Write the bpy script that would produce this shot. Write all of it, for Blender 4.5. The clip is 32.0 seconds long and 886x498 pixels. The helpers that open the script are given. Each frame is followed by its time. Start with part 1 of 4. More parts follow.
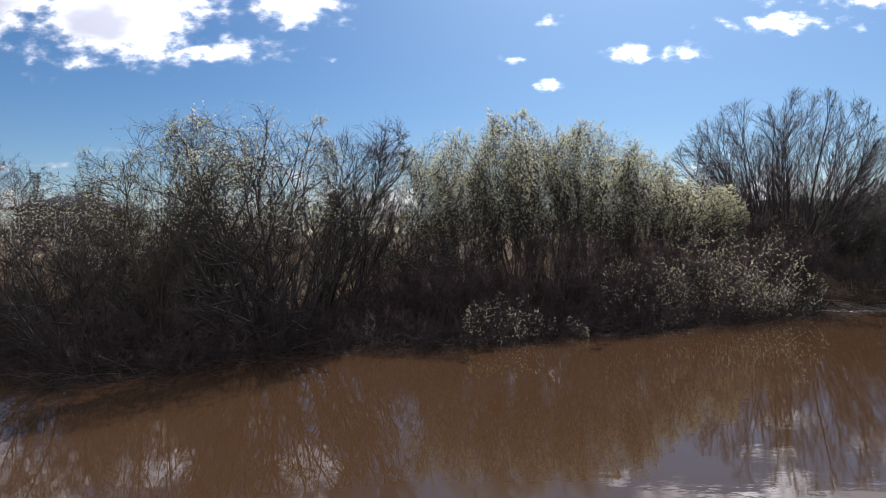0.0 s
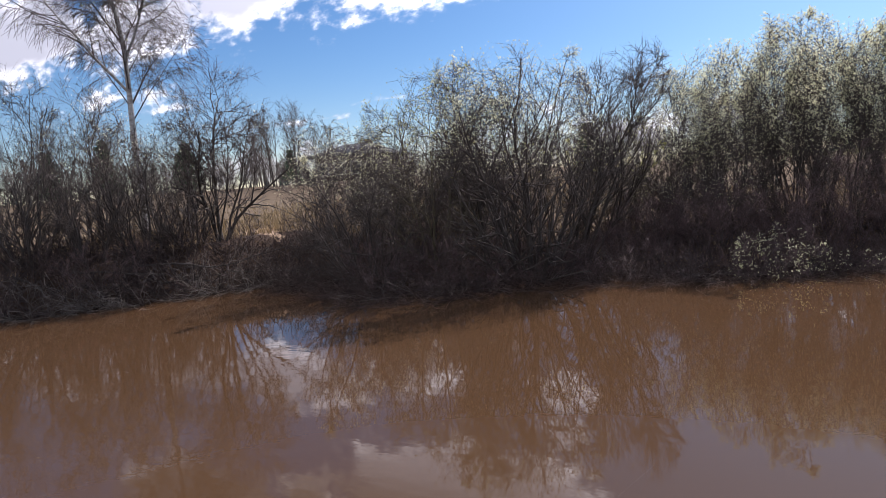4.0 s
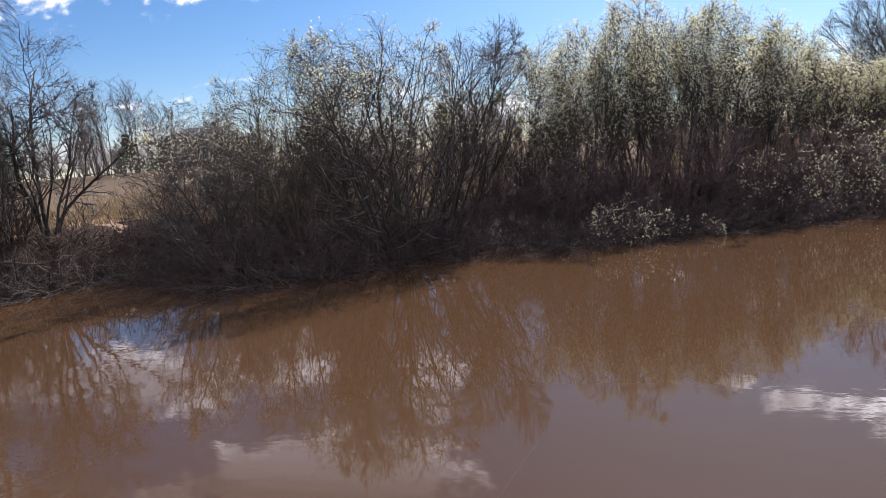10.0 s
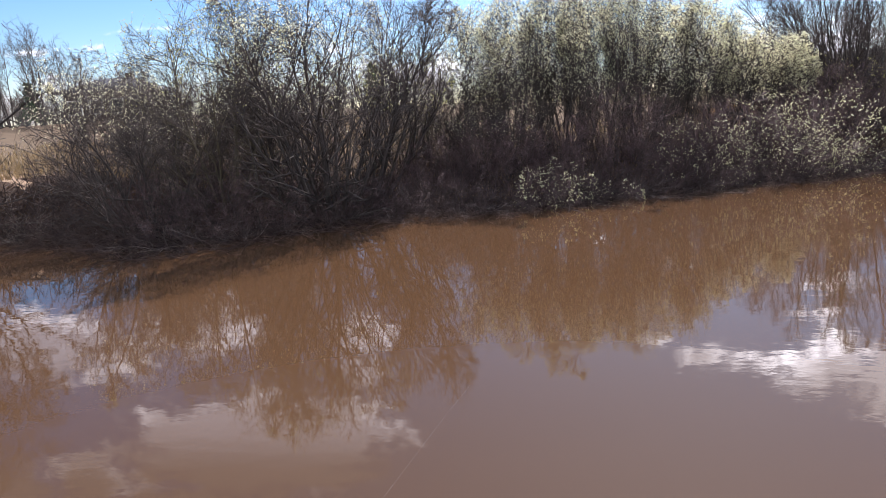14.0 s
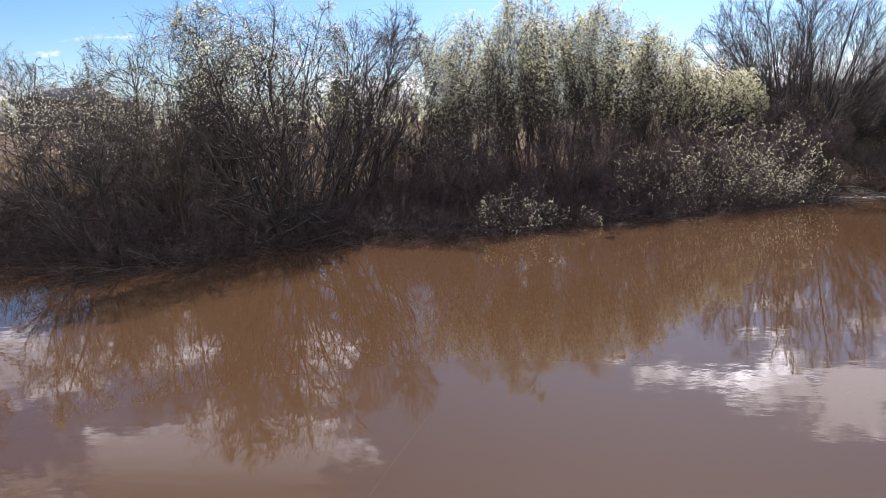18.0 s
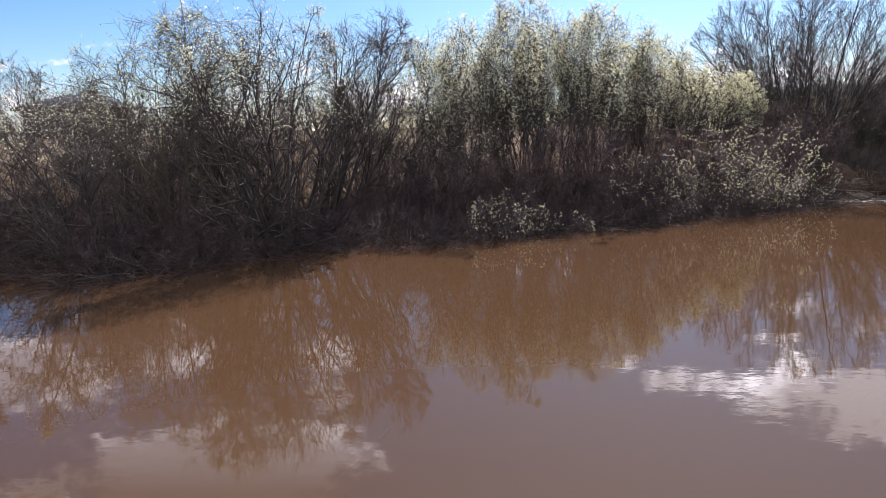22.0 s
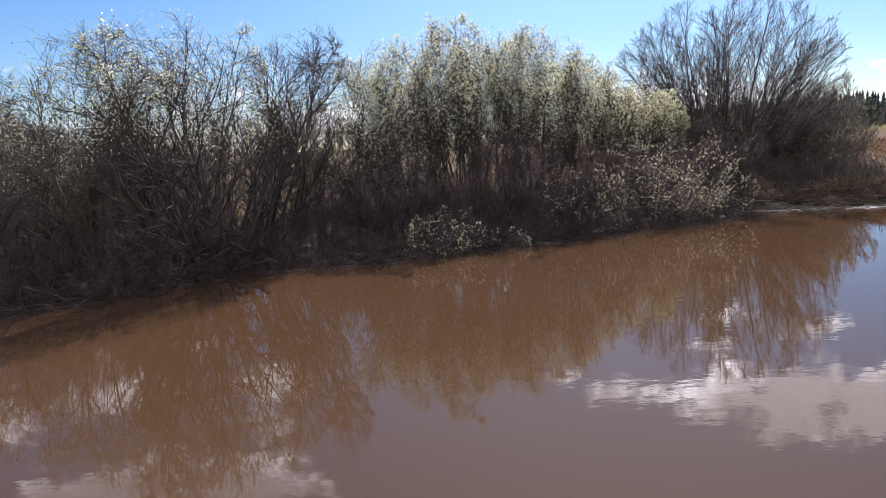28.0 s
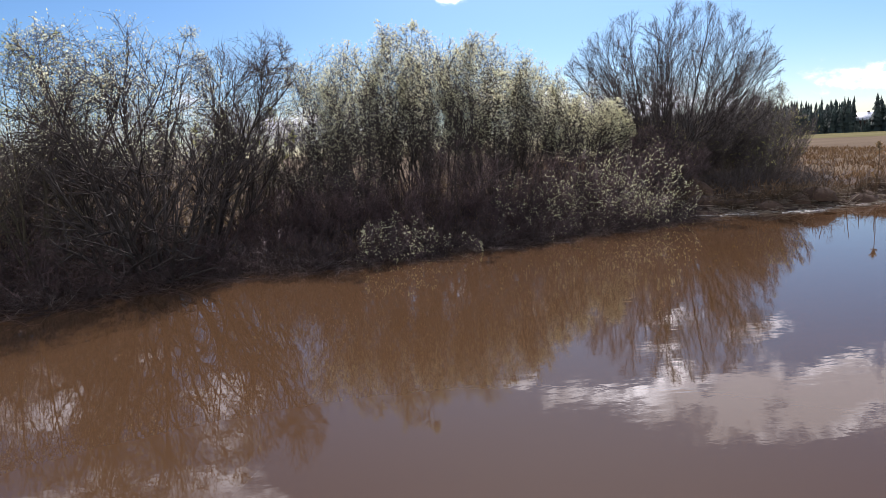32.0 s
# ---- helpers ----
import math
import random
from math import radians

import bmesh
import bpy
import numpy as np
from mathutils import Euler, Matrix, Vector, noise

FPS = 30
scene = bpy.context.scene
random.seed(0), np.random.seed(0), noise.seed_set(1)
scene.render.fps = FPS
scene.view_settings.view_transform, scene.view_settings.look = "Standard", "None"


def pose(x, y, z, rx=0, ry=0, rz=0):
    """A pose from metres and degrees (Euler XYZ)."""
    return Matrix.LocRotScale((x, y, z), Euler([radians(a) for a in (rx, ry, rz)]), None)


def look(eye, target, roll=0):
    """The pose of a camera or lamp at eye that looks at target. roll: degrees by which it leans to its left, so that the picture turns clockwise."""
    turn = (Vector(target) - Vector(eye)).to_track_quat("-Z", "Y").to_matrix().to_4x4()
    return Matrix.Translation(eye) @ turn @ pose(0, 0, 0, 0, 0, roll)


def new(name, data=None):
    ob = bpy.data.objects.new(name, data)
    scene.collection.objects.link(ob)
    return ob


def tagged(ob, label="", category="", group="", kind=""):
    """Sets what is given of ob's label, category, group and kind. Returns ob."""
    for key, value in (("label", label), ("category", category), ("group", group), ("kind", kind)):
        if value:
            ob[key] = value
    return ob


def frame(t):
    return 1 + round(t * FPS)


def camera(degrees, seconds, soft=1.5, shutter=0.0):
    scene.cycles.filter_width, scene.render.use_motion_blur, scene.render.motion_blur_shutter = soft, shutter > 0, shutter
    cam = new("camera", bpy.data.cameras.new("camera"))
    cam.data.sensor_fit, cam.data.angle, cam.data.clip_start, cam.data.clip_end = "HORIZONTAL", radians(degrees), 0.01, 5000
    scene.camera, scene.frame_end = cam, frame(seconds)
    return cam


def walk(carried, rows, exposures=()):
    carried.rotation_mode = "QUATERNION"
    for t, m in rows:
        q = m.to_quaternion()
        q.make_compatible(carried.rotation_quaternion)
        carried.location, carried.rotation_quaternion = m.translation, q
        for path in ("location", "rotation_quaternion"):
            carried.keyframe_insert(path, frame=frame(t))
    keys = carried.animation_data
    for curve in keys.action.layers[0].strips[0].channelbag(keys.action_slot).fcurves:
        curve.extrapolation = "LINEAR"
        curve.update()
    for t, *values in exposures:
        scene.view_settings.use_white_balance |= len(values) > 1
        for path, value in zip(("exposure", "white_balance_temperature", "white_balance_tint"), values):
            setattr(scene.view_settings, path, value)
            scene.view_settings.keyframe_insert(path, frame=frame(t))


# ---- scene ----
cam = camera(71.54, 32.0, soft=0.9)
PATH = [
    (0.0, 0.00, 0.00, 2.20, -0.02, -1.56, 1.46),
    (0.5, -0.07, 0.01, 2.21, 6.32, -4.06, 2.00),
    (1.0, -0.09, -0.05, 2.23, 14.86, -4.24, 2.11),
    (1.5, -0.05, -0.18, 2.20, 22.03, -6.17, 1.69),
    (2.0, -0.02, -0.18, 2.24, 24.62, -7.16, 3.72),
    (2.5, -0.02, -0.21, 2.28, 23.69, -6.53, 4.34),
    (4.5, -0.01, -0.22, 2.25, 22.95, -6.78, 4.43),
    (5.0, -0.02, -0.23, 2.26, 23.03, -6.48, 4.84),
    (5.5, -0.04, -0.24, 2.25, 22.52, -6.28, 4.70),
    (6.0, -0.04, -0.25, 2.26, 22.36, -5.73, 4.78),
    (6.5, -0.03, -0.22, 2.23, 22.25, -5.75, 4.84),
    (7.0, -0.03, -0.19, 2.25, 21.97, -6.08, 5.12),
    (7.5, -0.02, -0.17, 2.24, 18.96, -6.22, 5.61),
    (8.0, -0.02, -0.12, 2.23, 10.25, -6.17, 4.57),
    (8.5, -0.08, -0.09, 2.20, 2.02, -5.11, 5.20),
    (9.0, -0.19, -0.02, 2.17, 6.71, -8.05, 6.57),
    (9.5, -0.26, -0.00, 2.17, 9.15, -8.33, 4.78),
    (10.0, -0.27, 0.00, 2.13, 9.86, -9.30, 5.33),
    (10.5, -0.27, -0.01, 2.15, 9.62, -10.46, 5.60),
    (11.0, -0.25, -0.02, 2.13, 8.96, -10.61, 6.07),
    (11.5, -0.23, -0.03, 2.10, 8.86, -10.41, 6.04),
    (12.0, -0.22, -0.03, 2.10, 7.35, -11.50, 5.74),
    (12.5, -0.25, -0.00, 2.12, 5.19, -13.41, 5.11),
    (13.0, -0.24, 0.00, 2.13, 3.75, -13.56, 5.02),
    (13.5, -0.22, -0.01, 2.11, 3.99, -13.33, 4.76),
    (14.0, -0.22, -0.01, 2.12, 3.65, -13.28, 3.70),
    (14.5, -0.22, 0.00, 2.12, 4.31, -12.76, 2.44),
    (16.5, -0.25, -0.09, 2.21, 3.40, -12.93, 2.39),
    (17.0, -0.23, -0.11, 2.21, 2.09, -11.72, 1.93),
    (17.5, -0.21, -0.11, 2.23, 1.74, -11.87, 2.12),
    (18.0, -0.20, -0.10, 2.26, 0.40, -11.84, 2.19),
    (18.5, -0.19, -0.10, 2.24, -0.44, -11.74, 2.09),
    (19.0, -0.18, -0.08, 2.25, -1.24, -11.41, 1.92),
    (19.5, -0.17, -0.08, 2.23, -1.71, -11.43, 1.99),
    (20.0, -0.16, -0.08, 2.22, -1.80, -11.36, 1.69),
    (20.5, -0.13, -0.08, 2.24, -3.46, -12.87, 1.33),
    (21.0, -0.10, -0.04, 2.23, -3.19, -14.53, 2.25),
    (21.5, 0.07, 0.03, 2.24, -2.09, -10.70, 1.44),
    (22.0, 0.16, 0.03, 2.24, 1.11, -11.36, 2.47),
    (22.5, 0.18, 0.01, 2.22, 0.18, -10.51, 3.43),
    (23.0, 0.18, 0.04, 2.24, -1.60, -11.44, 3.09),
    (23.5, 0.19, 0.05, 2.23, -3.91, -11.06, 3.11),
    (24.0, 0.22, 0.04, 2.22, -3.98, -11.86, 3.38),
    (24.5, 0.20, 0.05, 2.23, -3.93, -12.08, 3.06),
    (25.0, 0.21, 0.03, 2.22, -3.66, -12.70, 3.09),
    (25.5, 0.21, 0.04, 2.22, -3.06, -13.21, 3.36),
    (27.5, 0.22, 0.04, 2.20, -2.50, -10.11, 2.45),
    (28.0, 0.24, 0.06, 2.18, -4.47, -9.72, 3.23),
    (28.5, 0.26, 0.02, 2.16, -4.73, -9.86, 3.58),
    (29.0, 0.28, 0.02, 2.15, -5.18, -10.17, 3.48),
    (29.5, 0.28, 0.03, 2.15, -5.72, -10.39, 3.20),
    (30.0, 0.28, 0.04, 2.14, -6.61, -10.40, 3.02),
    (30.5, 0.28, 0.05, 2.16, -7.14, -10.37, 3.05),
    (31.0, 0.29, 0.05, 2.17, -8.02, -10.13, 2.94),
    (31.5, 0.29, 0.05, 2.16, -8.37, -9.57, 3.17),
    (32.0, 0.29, 0.06, 2.14, -8.71, -9.25, 3.09),
]
EXPOSURES = [(t, s, 6150 if t < 1 else 6200, 16 if t < 1 else 20) for t, s in ((0.0, 0.02), (2.0, 0.46), (7.5, 0.47), (8.5, 0.27), (10.0, 0.56), (13.0, 0.98), (20.4, 0.76), (21.0, 1.12), (21.6, 0.80), (25.0, 0.80), (28.0, 0.62), (32.0, 0.47))]
walk(cam, [(t, pose(x, y, z, 90 + pitch, roll, yaw)) for t, x, y, z, yaw, pitch, roll in PATH], EXPOSURES)

# ---- world, sun ----
SUN_EL, SUN_AZ = 45.0, 20.0          # degrees above the horizon, degrees clockwise from +y
SKY, SUN, HAZE = 0.079, 4.8, 0.6

# clouds on the sky: u = x / y, v = z / y of the direction, and half sizes
CLOUDS = [
    (-1.50, 0.40, 0.34, 0.13), (-1.10, 0.36, 0.30, 0.10), (-0.80, 0.385, 0.24, 0.095), (-0.52, 0.35, 0.22, 0.085), (-0.36, 0.30, 0.16, 0.030), (-0.22, 0.38, 0.10, 0.06),
    (-1.20, 0.225, 0.20, 0.030), (-1.05, 0.185, 0.10, 0.014), (-0.72, 0.125, 0.16, 0.010), (-0.52, 0.145, 0.09, 0.008),
    (-0.46, 0.60, 0.33, 0.13), (-0.31, 0.57, 0.17, 0.095), (-0.78, 0.66, 0.16, 0.08), (-1.10, 0.72, 0.34, 0.16), (-0.24, 0.46, 0.06, 0.07), (-0.64, 0.75, 0.30, 0.10),
    (-0.169, 0.281, 0.014, 0.010), (0.118, 0.276, 0.030, 0.010), (0.178, 0.338, 0.026, 0.014), (0.181, 0.233, 0.026, 0.012), (0.31, 0.286, 0.040, 0.018), (0.405, 0.280, 0.050, 0.018),
    (0.27, 0.410, 0.050, 0.014), (0.35, 0.445, 0.07, 0.028), (0.45, 0.460, 0.10, 0.045), (0.56, 0.472, 0.14, 0.075), (0.70, 0.495, 0.16, 0.095), (0.88, 0.515, 0.20, 0.105), (1.10, 0.51, 0.22, 0.12),
    (0.53, 0.375, 0.07, 0.022), (0.70, 0.355, 0.12, 0.03), (0.60, 0.325, 0.12, 0.018), (1.00, 0.076, 0.26, 0.046),
    (-0.80, 0.045, 0.55, 0.05), (-0.10, 0.050, 0.45, 0.05), (0.45, 0.055, 0.42, 0.05),
]


def make_world():
    w = bpy.data.worlds.new("sky")
    scene.world = w
    w.use_nodes = True
    nt = w.node_tree
    nt.nodes.clear()
    nd, ln = nt.nodes.new, nt.links.new

    def math_node(op, a, b=None, c=None, clamp=False):
        n = nd("ShaderNodeMath")
        n.operation, n.use_clamp = op, clamp
        for i, q in enumerate((a, b, c)):
            if q is None:
                continue
            if isinstance(q, (int, float)):
                n.inputs[i].default_value = q
            else:
                ln(q, n.inputs[i])
        return n.outputs[0]

    sky = nd("ShaderNodeTexSky")
    sky.sky_type = "NISHITA"
    sky.sun_disc = False
    sky.sun_elevation, sky.sun_rotation = radians(SUN_EL), radians(SUN_AZ)
    sky.air_density, sky.dust_density, sky.ozone_density = 1.0, 0.05, 3.5
    co = nd("ShaderNodeTexCoord")
    sep = nd("ShaderNodeSeparateXYZ")
    ln(co.outputs["Generated"], sep.inputs[0])
    x, y, z = sep.outputs
    ys = math_node("MAXIMUM", math_node("ABSOLUTE", y), 0.02)
    uv = nd("ShaderNodeCombineXYZ")
    ln(math_node("DIVIDE", x, ys), uv.inputs[0])
    ln(math_node("DIVIDE", z, ys), uv.inputs[1])
    best = None
    for u, v, a, b in CLOUDS:
        m = nd("ShaderNodeMapping")
        m.vector_type = "TEXTURE"
        m.inputs["Location"].default_value = (u, v, 0)
        m.inputs["Scale"].default_value = (a, b, 1)
        ln(uv.outputs[0], m.inputs["Vector"])
        g = nd("ShaderNodeVectorMath")
        g.operation = "LENGTH"
        ln(m.outputs[0], g.inputs[0])
        val = math_node("MULTIPLY", math_node("SUBTRACT", 1.0, g.outputs["Value"]), min(max(b / 0.05, 0.85), 2.7))
        best = val if best is None else math_node("MAXIMUM", best, val)
    behind = nd("ShaderNodeMapRange")          # unseen scattered cumulus added over the other half of the sky, brightens bush fronts
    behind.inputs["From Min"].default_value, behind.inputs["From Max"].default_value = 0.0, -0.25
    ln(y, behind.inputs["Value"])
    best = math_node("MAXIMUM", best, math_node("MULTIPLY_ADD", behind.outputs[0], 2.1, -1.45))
    stretch = nd("ShaderNodeMapping")
    stretch.inputs["Scale"].default_value = (1.0, 1.7, 1.0)
    ln(uv.outputs[0], stretch.inputs["Vector"])

    def cloud_noise(scale, detail, rough):
        n = nd("ShaderNodeTexNoise")
        n.inputs["Scale"].default_value, n.inputs["Detail"].default_value, n.inputs["Roughness"].default_value = scale, detail, rough
        ln(stretch.outputs[0], n.inputs["Vector"])
        return n.outputs["Fac"]

    n1, n2 = cloud_noise(10.0, 5.0, 0.55), cloud_noise(36.0, 4.0, 0.5)
    fray = math_node("ADD", math_node("MULTIPLY", math_node("SUBTRACT", n1, 0.5), 3.0), math_node("MULTIPLY", math_node("SUBTRACT", n2, 0.5), 1.5))
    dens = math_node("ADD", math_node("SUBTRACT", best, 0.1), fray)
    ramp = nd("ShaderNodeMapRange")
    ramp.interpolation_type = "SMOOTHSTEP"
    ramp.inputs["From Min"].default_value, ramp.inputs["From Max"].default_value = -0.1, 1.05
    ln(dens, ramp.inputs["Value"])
    grey = nd("ShaderNodeMapRange")
    grey.interpolation_type = "SMOOTHSTEP"
    grey.inputs["From Min"].default_value, grey.inputs["From Max"].default_value = 0.1, 1.5
    base = math_node("MULTIPLY", math_node("SUBTRACT", math_node("DIVIDE", z, ys), 0.34), 2.2)        # the flat undersides are darker
    ln(math_node("ADD", math_node("ADD", best, base), math_node("MULTIPLY", math_node("SUBTRACT", cloud_noise(5.0, 4.0, 0.5), 0.5), 4.2)), grey.inputs["Value"])
    shade = nd("ShaderNodeMix")
    shade.data_type = "RGBA"
    shade.inputs["A"].default_value = (1.0, 1.0, 1.0, 1)
    under = nd("ShaderNodeMix")
    under.data_type = "RGBA"
    under.inputs["A"].default_value, under.inputs["B"].default_value = (0.30, 0.31, 0.345, 1), (0.105, 0.115, 0.128, 1)
    high = nd("ShaderNodeMapRange")
    high.interpolation_type = "SMOOTHSTEP"
    high.inputs["From Min"].default_value, high.inputs["From Max"].default_value = 0.53, 0.66
    ln(math_node("DIVIDE", z, ys), high.inputs["Value"])
    west = nd("ShaderNodeMapRange")
    west.inputs["From Min"].default_value, west.inputs["From Max"].default_value = 0.1, -0.1
    ln(math_node("DIVIDE", x, ys), west.inputs["Value"])
    ln(math_node("SUBTRACT", 1.0, math_node("MULTIPLY", west.outputs[0], math_node("SUBTRACT", 1.0, high.outputs[0]))), under.inputs["Factor"])
    # the clouds added behind are greyed less, so their fill stays bright
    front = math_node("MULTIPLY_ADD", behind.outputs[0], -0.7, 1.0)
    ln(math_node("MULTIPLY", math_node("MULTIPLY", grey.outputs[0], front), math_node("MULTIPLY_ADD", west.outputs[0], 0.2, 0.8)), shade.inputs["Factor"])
    ln(under.outputs["Result"], shade.inputs["B"])
    lit = nd("ShaderNodeVectorMath")
    lit.operation = "SCALE"
    ln(shade.outputs["Result"], lit.inputs[0])
    toward = nd("ShaderNodeVectorMath")
    toward.operation = "DOT_PRODUCT"
    el, az = radians(SUN_EL), radians(SUN_AZ)
    toward.inputs[1].default_value = (math.sin(az) * math.cos(el), math.cos(az) * math.cos(el), math.sin(el))
    ln(co.outputs["Generated"], toward.inputs[0])
    near_sun = math_node("POWER", math_node("MAXIMUM", toward.outputs["Value"], 0.0), 4.0)
    low = nd("ShaderNodeMapRange")          # clouds low over the horizon are dimmed by the air
    low.inputs["From Min"].default_value, low.inputs["From Max"].default_value, low.inputs["To Min"].default_value = 0.02, 0.2, 0.22
    ln(math_node("DIVIDE", z, ys), low.inputs["Value"])
    ln(math_node("MULTIPLY", math_node("MULTIPLY", math_node("MULTIPLY_ADD", near_sun, 5.0, 1.6), low.outputs[0]), math_node("MULTIPLY_ADD", ramp.outputs[0], 0.65, 0.35)), lit.inputs["Scale"])
    dim = nd("ShaderNodeVectorMath")
    dim.operation = "SCALE"
    dim.inputs["Scale"].default_value = SKY
    deep = nd("ShaderNodeHueSaturation")
    deep.inputs["Saturation"].default_value = 1.2
    ln(sky.outputs[0], deep.inputs["Color"])
    ln(deep.outputs[0], dim.inputs[0])
    haze = nd("ShaderNodeVectorMath")          # bright haze round the sun
    haze.operation = "MULTIPLY_ADD"
    haze.inputs[1].default_value = (0.90, 1.05, 1.0)
    mix = nd("ShaderNodeMix")
    mix.data_type = "RGBA"
    ln(math_node("POWER", ramp.outputs[0], 1.5), mix.inputs["Factor"])
    ring = nd("ShaderNodeCombineXYZ")
    glow = math_node("MULTIPLY", math_node("POWER", near_sun, 2.2), HAZE)
    for q in ring.inputs:
        ln(glow, q)
    ln(ring.outputs[0], haze.inputs[0])
    ln(dim.outputs[0], haze.inputs[2])
    ln(haze.outputs[0], mix.inputs["A"])
    ln(lit.outputs[0], mix.inputs["B"])
    bg = nd("ShaderNodeBackground")
    ln(mix.outputs["Result"], bg.inputs["Color"])
    out = nd("ShaderNodeOutputWorld")
    ln(bg.outputs[0], out.inputs["Surface"])


make_world()
sun = new("sun", bpy.data.lights.new("sun", "SUN"))
sun.data.energy, sun.data.angle, sun.data.color = SUN, radians(0.53), (1.0, 0.95, 0.88)
e, a = radians(SUN_EL), radians(SUN_AZ)
sun.matrix_world = look((30 * math.sin(a) * math.cos(e), 30 * math.cos(a) * math.cos(e), 30 * math.sin(e)), (0, 0, 0))


# ---- materials ----
def material(name, rgb, rgb2, rough=0.8, scale=6.0, fine=60.0, bump=0.2, glow_through=0.0, spread=0.0, island=False, stretch=(1, 1, 1), spec=0.3):
    """Two colours mixed by coarse and fine noise, with relief; glow_through lets light shine through thin leaves."""
    m = bpy.data.materials.new(name)
    m.use_nodes = True
    nt = m.node_tree
    nd, ln = nt.nodes.new, nt.links.new
    p = nt.nodes["Principled BSDF"]
    co = nd("ShaderNodeTexCoord")
    mp = nd("ShaderNodeMapping")
    mp.inputs["Scale"].default_value = stretch
    ln(co.outputs["Object"], mp.inputs["Vector"])
    n1, n2 = nd("ShaderNodeTexNoise"), nd("ShaderNodeTexNoise")
    for n, s, d in ((n1, scale, 5.0), (n2, fine, 3.0)):
        n.inputs["Scale"].default_value, n.inputs["Detail"].default_value = s, d
        ln(mp.outputs[0], n.inputs["Vector"])
    add = nd("ShaderNodeMath")
    add.operation = "MULTIPLY_ADD"
    ln(n2.outputs["Fac"], add.inputs[0])
    add.inputs[1].default_value = 0.5
    ln(n1.outputs["Fac"], add.inputs[2])
    fac = nd("ShaderNodeMapRange")
    fac.inputs["From Min"].default_value, fac.inputs["From Max"].default_value = 0.5, 1.0
    ln(add.outputs[0], fac.inputs["Value"])
    mix = nd("ShaderNodeMix")
    mix.data_type = "RGBA"
    mix.inputs["A"].default_value, mix.inputs["B"].default_value = (*rgb, 1), (*rgb2, 1)
    ln(fac.outputs[0], mix.inputs["Factor"])
    col = mix.outputs["Result"]
    if spread:
        hs = nd("ShaderNodeHueSaturation")
        src = nd("ShaderNodeNewGeometry").outputs["Random Per Island"] if island else nd("ShaderNodeObjectInfo").outputs["Random"]
        mr = nd("ShaderNodeMapRange")
        mr.inputs["To Min"].default_value, mr.inputs["To Max"].default_value = 1 - spread, 1 + spread
        ln(src, mr.inputs["Value"])
        ln(mr.outputs[0], hs.inputs["Value"])
        ln(col, hs.inputs["Color"])
        col = hs.outputs[0]
    ln(col, p.inputs["Base Color"])
    p.inputs["Roughness"].default_value = rough
    p.inputs["Specular IOR Level"].default_value = spec
    if bump:
        bp = nd("ShaderNodeBump")
        bp.inputs["Strength"].default_value, bp.inputs["Distance"].default_value = bump, 0.02
        ln(add.outputs[0], bp.inputs["Height"])
        ln(bp.outputs[0], p.inputs["Normal"])
    if glow_through:
        tr = nd("ShaderNodeBsdfTranslucent")
        deeper = nd("ShaderNodeHueSaturation")          # light that passes through is more coloured
        deeper.inputs["Saturation"].default_value = 1.35
        ln(col, deeper.inputs["Color"])
        ln(deeper.outputs[0], tr.inputs["Color"])
        ms = nd("ShaderNodeMixShader")
        ms.inputs[0].default_value = glow_through
        ln(p.outputs[0], ms.inputs[1])
        ln(tr.outputs[0], ms.inputs[2])
        ln(ms.outputs[0], nt.nodes["Material Output"].inputs["Surface"])
    return m


def water_material():
    m = bpy.data.materials.new("turbid_river_water")
    m.use_nodes = True
    nt = m.node_tree
    nd, ln = nt.nodes.new, nt.links.new
    p = nt.nodes["Principled BSDF"]
    co = nd("ShaderNodeTexCoord")

    def wave(scale, stretch, detail):
        mp = nd("ShaderNodeMapping")
        mp.inputs["Scale"].default_value = stretch
        mp.inputs["Rotation"].default_value = (0, 0, radians(12))
        ln(co.outputs["Object"], mp.inputs["Vector"])
        n = nd("ShaderNodeTexNoise")
        n.inputs["Scale"].default_value, n.inputs["Detail"].default_value = scale, detail
        ln(mp.outputs[0], n.inputs["Vector"])
        return n.outputs["Fac"]

    big, small, patch, silt = wave(0.8, (0.5, 1.0, 1), 2.0), wave(7.0, (0.55, 1.0, 1), 3.0), wave(0.16, (0.7, 1.0, 1), 3.0), wave(0.3, (0.4, 1.0, 1), 4.0)
    gate = nd("ShaderNodeMapRange")
    gate.inputs["From Min"].default_value, gate.inputs["From Max"].default_value = 0.45, 0.65
    gate.inputs["To Min"].default_value, gate.inputs["To Max"].default_value = 0.25, 1.0
    ln(patch, gate.inputs["Value"])
    mul = nd("ShaderNodeMath")
    mul.operation = "MULTIPLY"
    ln(small, mul.inputs[0])
    ln(gate.outputs[0], mul.inputs[1])
    b1, b2 = nd("ShaderNodeBump"), nd("ShaderNodeBump")
    b1.inputs["Strength"].default_value, b1.inputs["Distance"].default_value = WAVE_BIG, 0.05
    b2.inputs["Strength"].default_value, b2.inputs["Distance"].default_value = WAVE_SMALL, 0.006
    ln(big, b1.inputs["Height"])
    ln(mul.outputs[0], b2.inputs["Height"])
    ln(b1.outputs[0], b2.inputs["Normal"])
    ln(b2.outputs[0], p.inputs["Normal"])
    mix = nd("ShaderNodeMix")
    mix.data_type = "RGBA"
    mix.inputs["A"].default_value, mix.inputs["B"].default_value = WATER_A, WATER_B
    ln(silt, mix.inputs["Factor"])
    ln(mix.outputs["Result"], p.inputs["Base Color"])
    p.inputs["Roughness"].default_value, p.inputs["IOR"].default_value = 0.005, 1.33
    return m


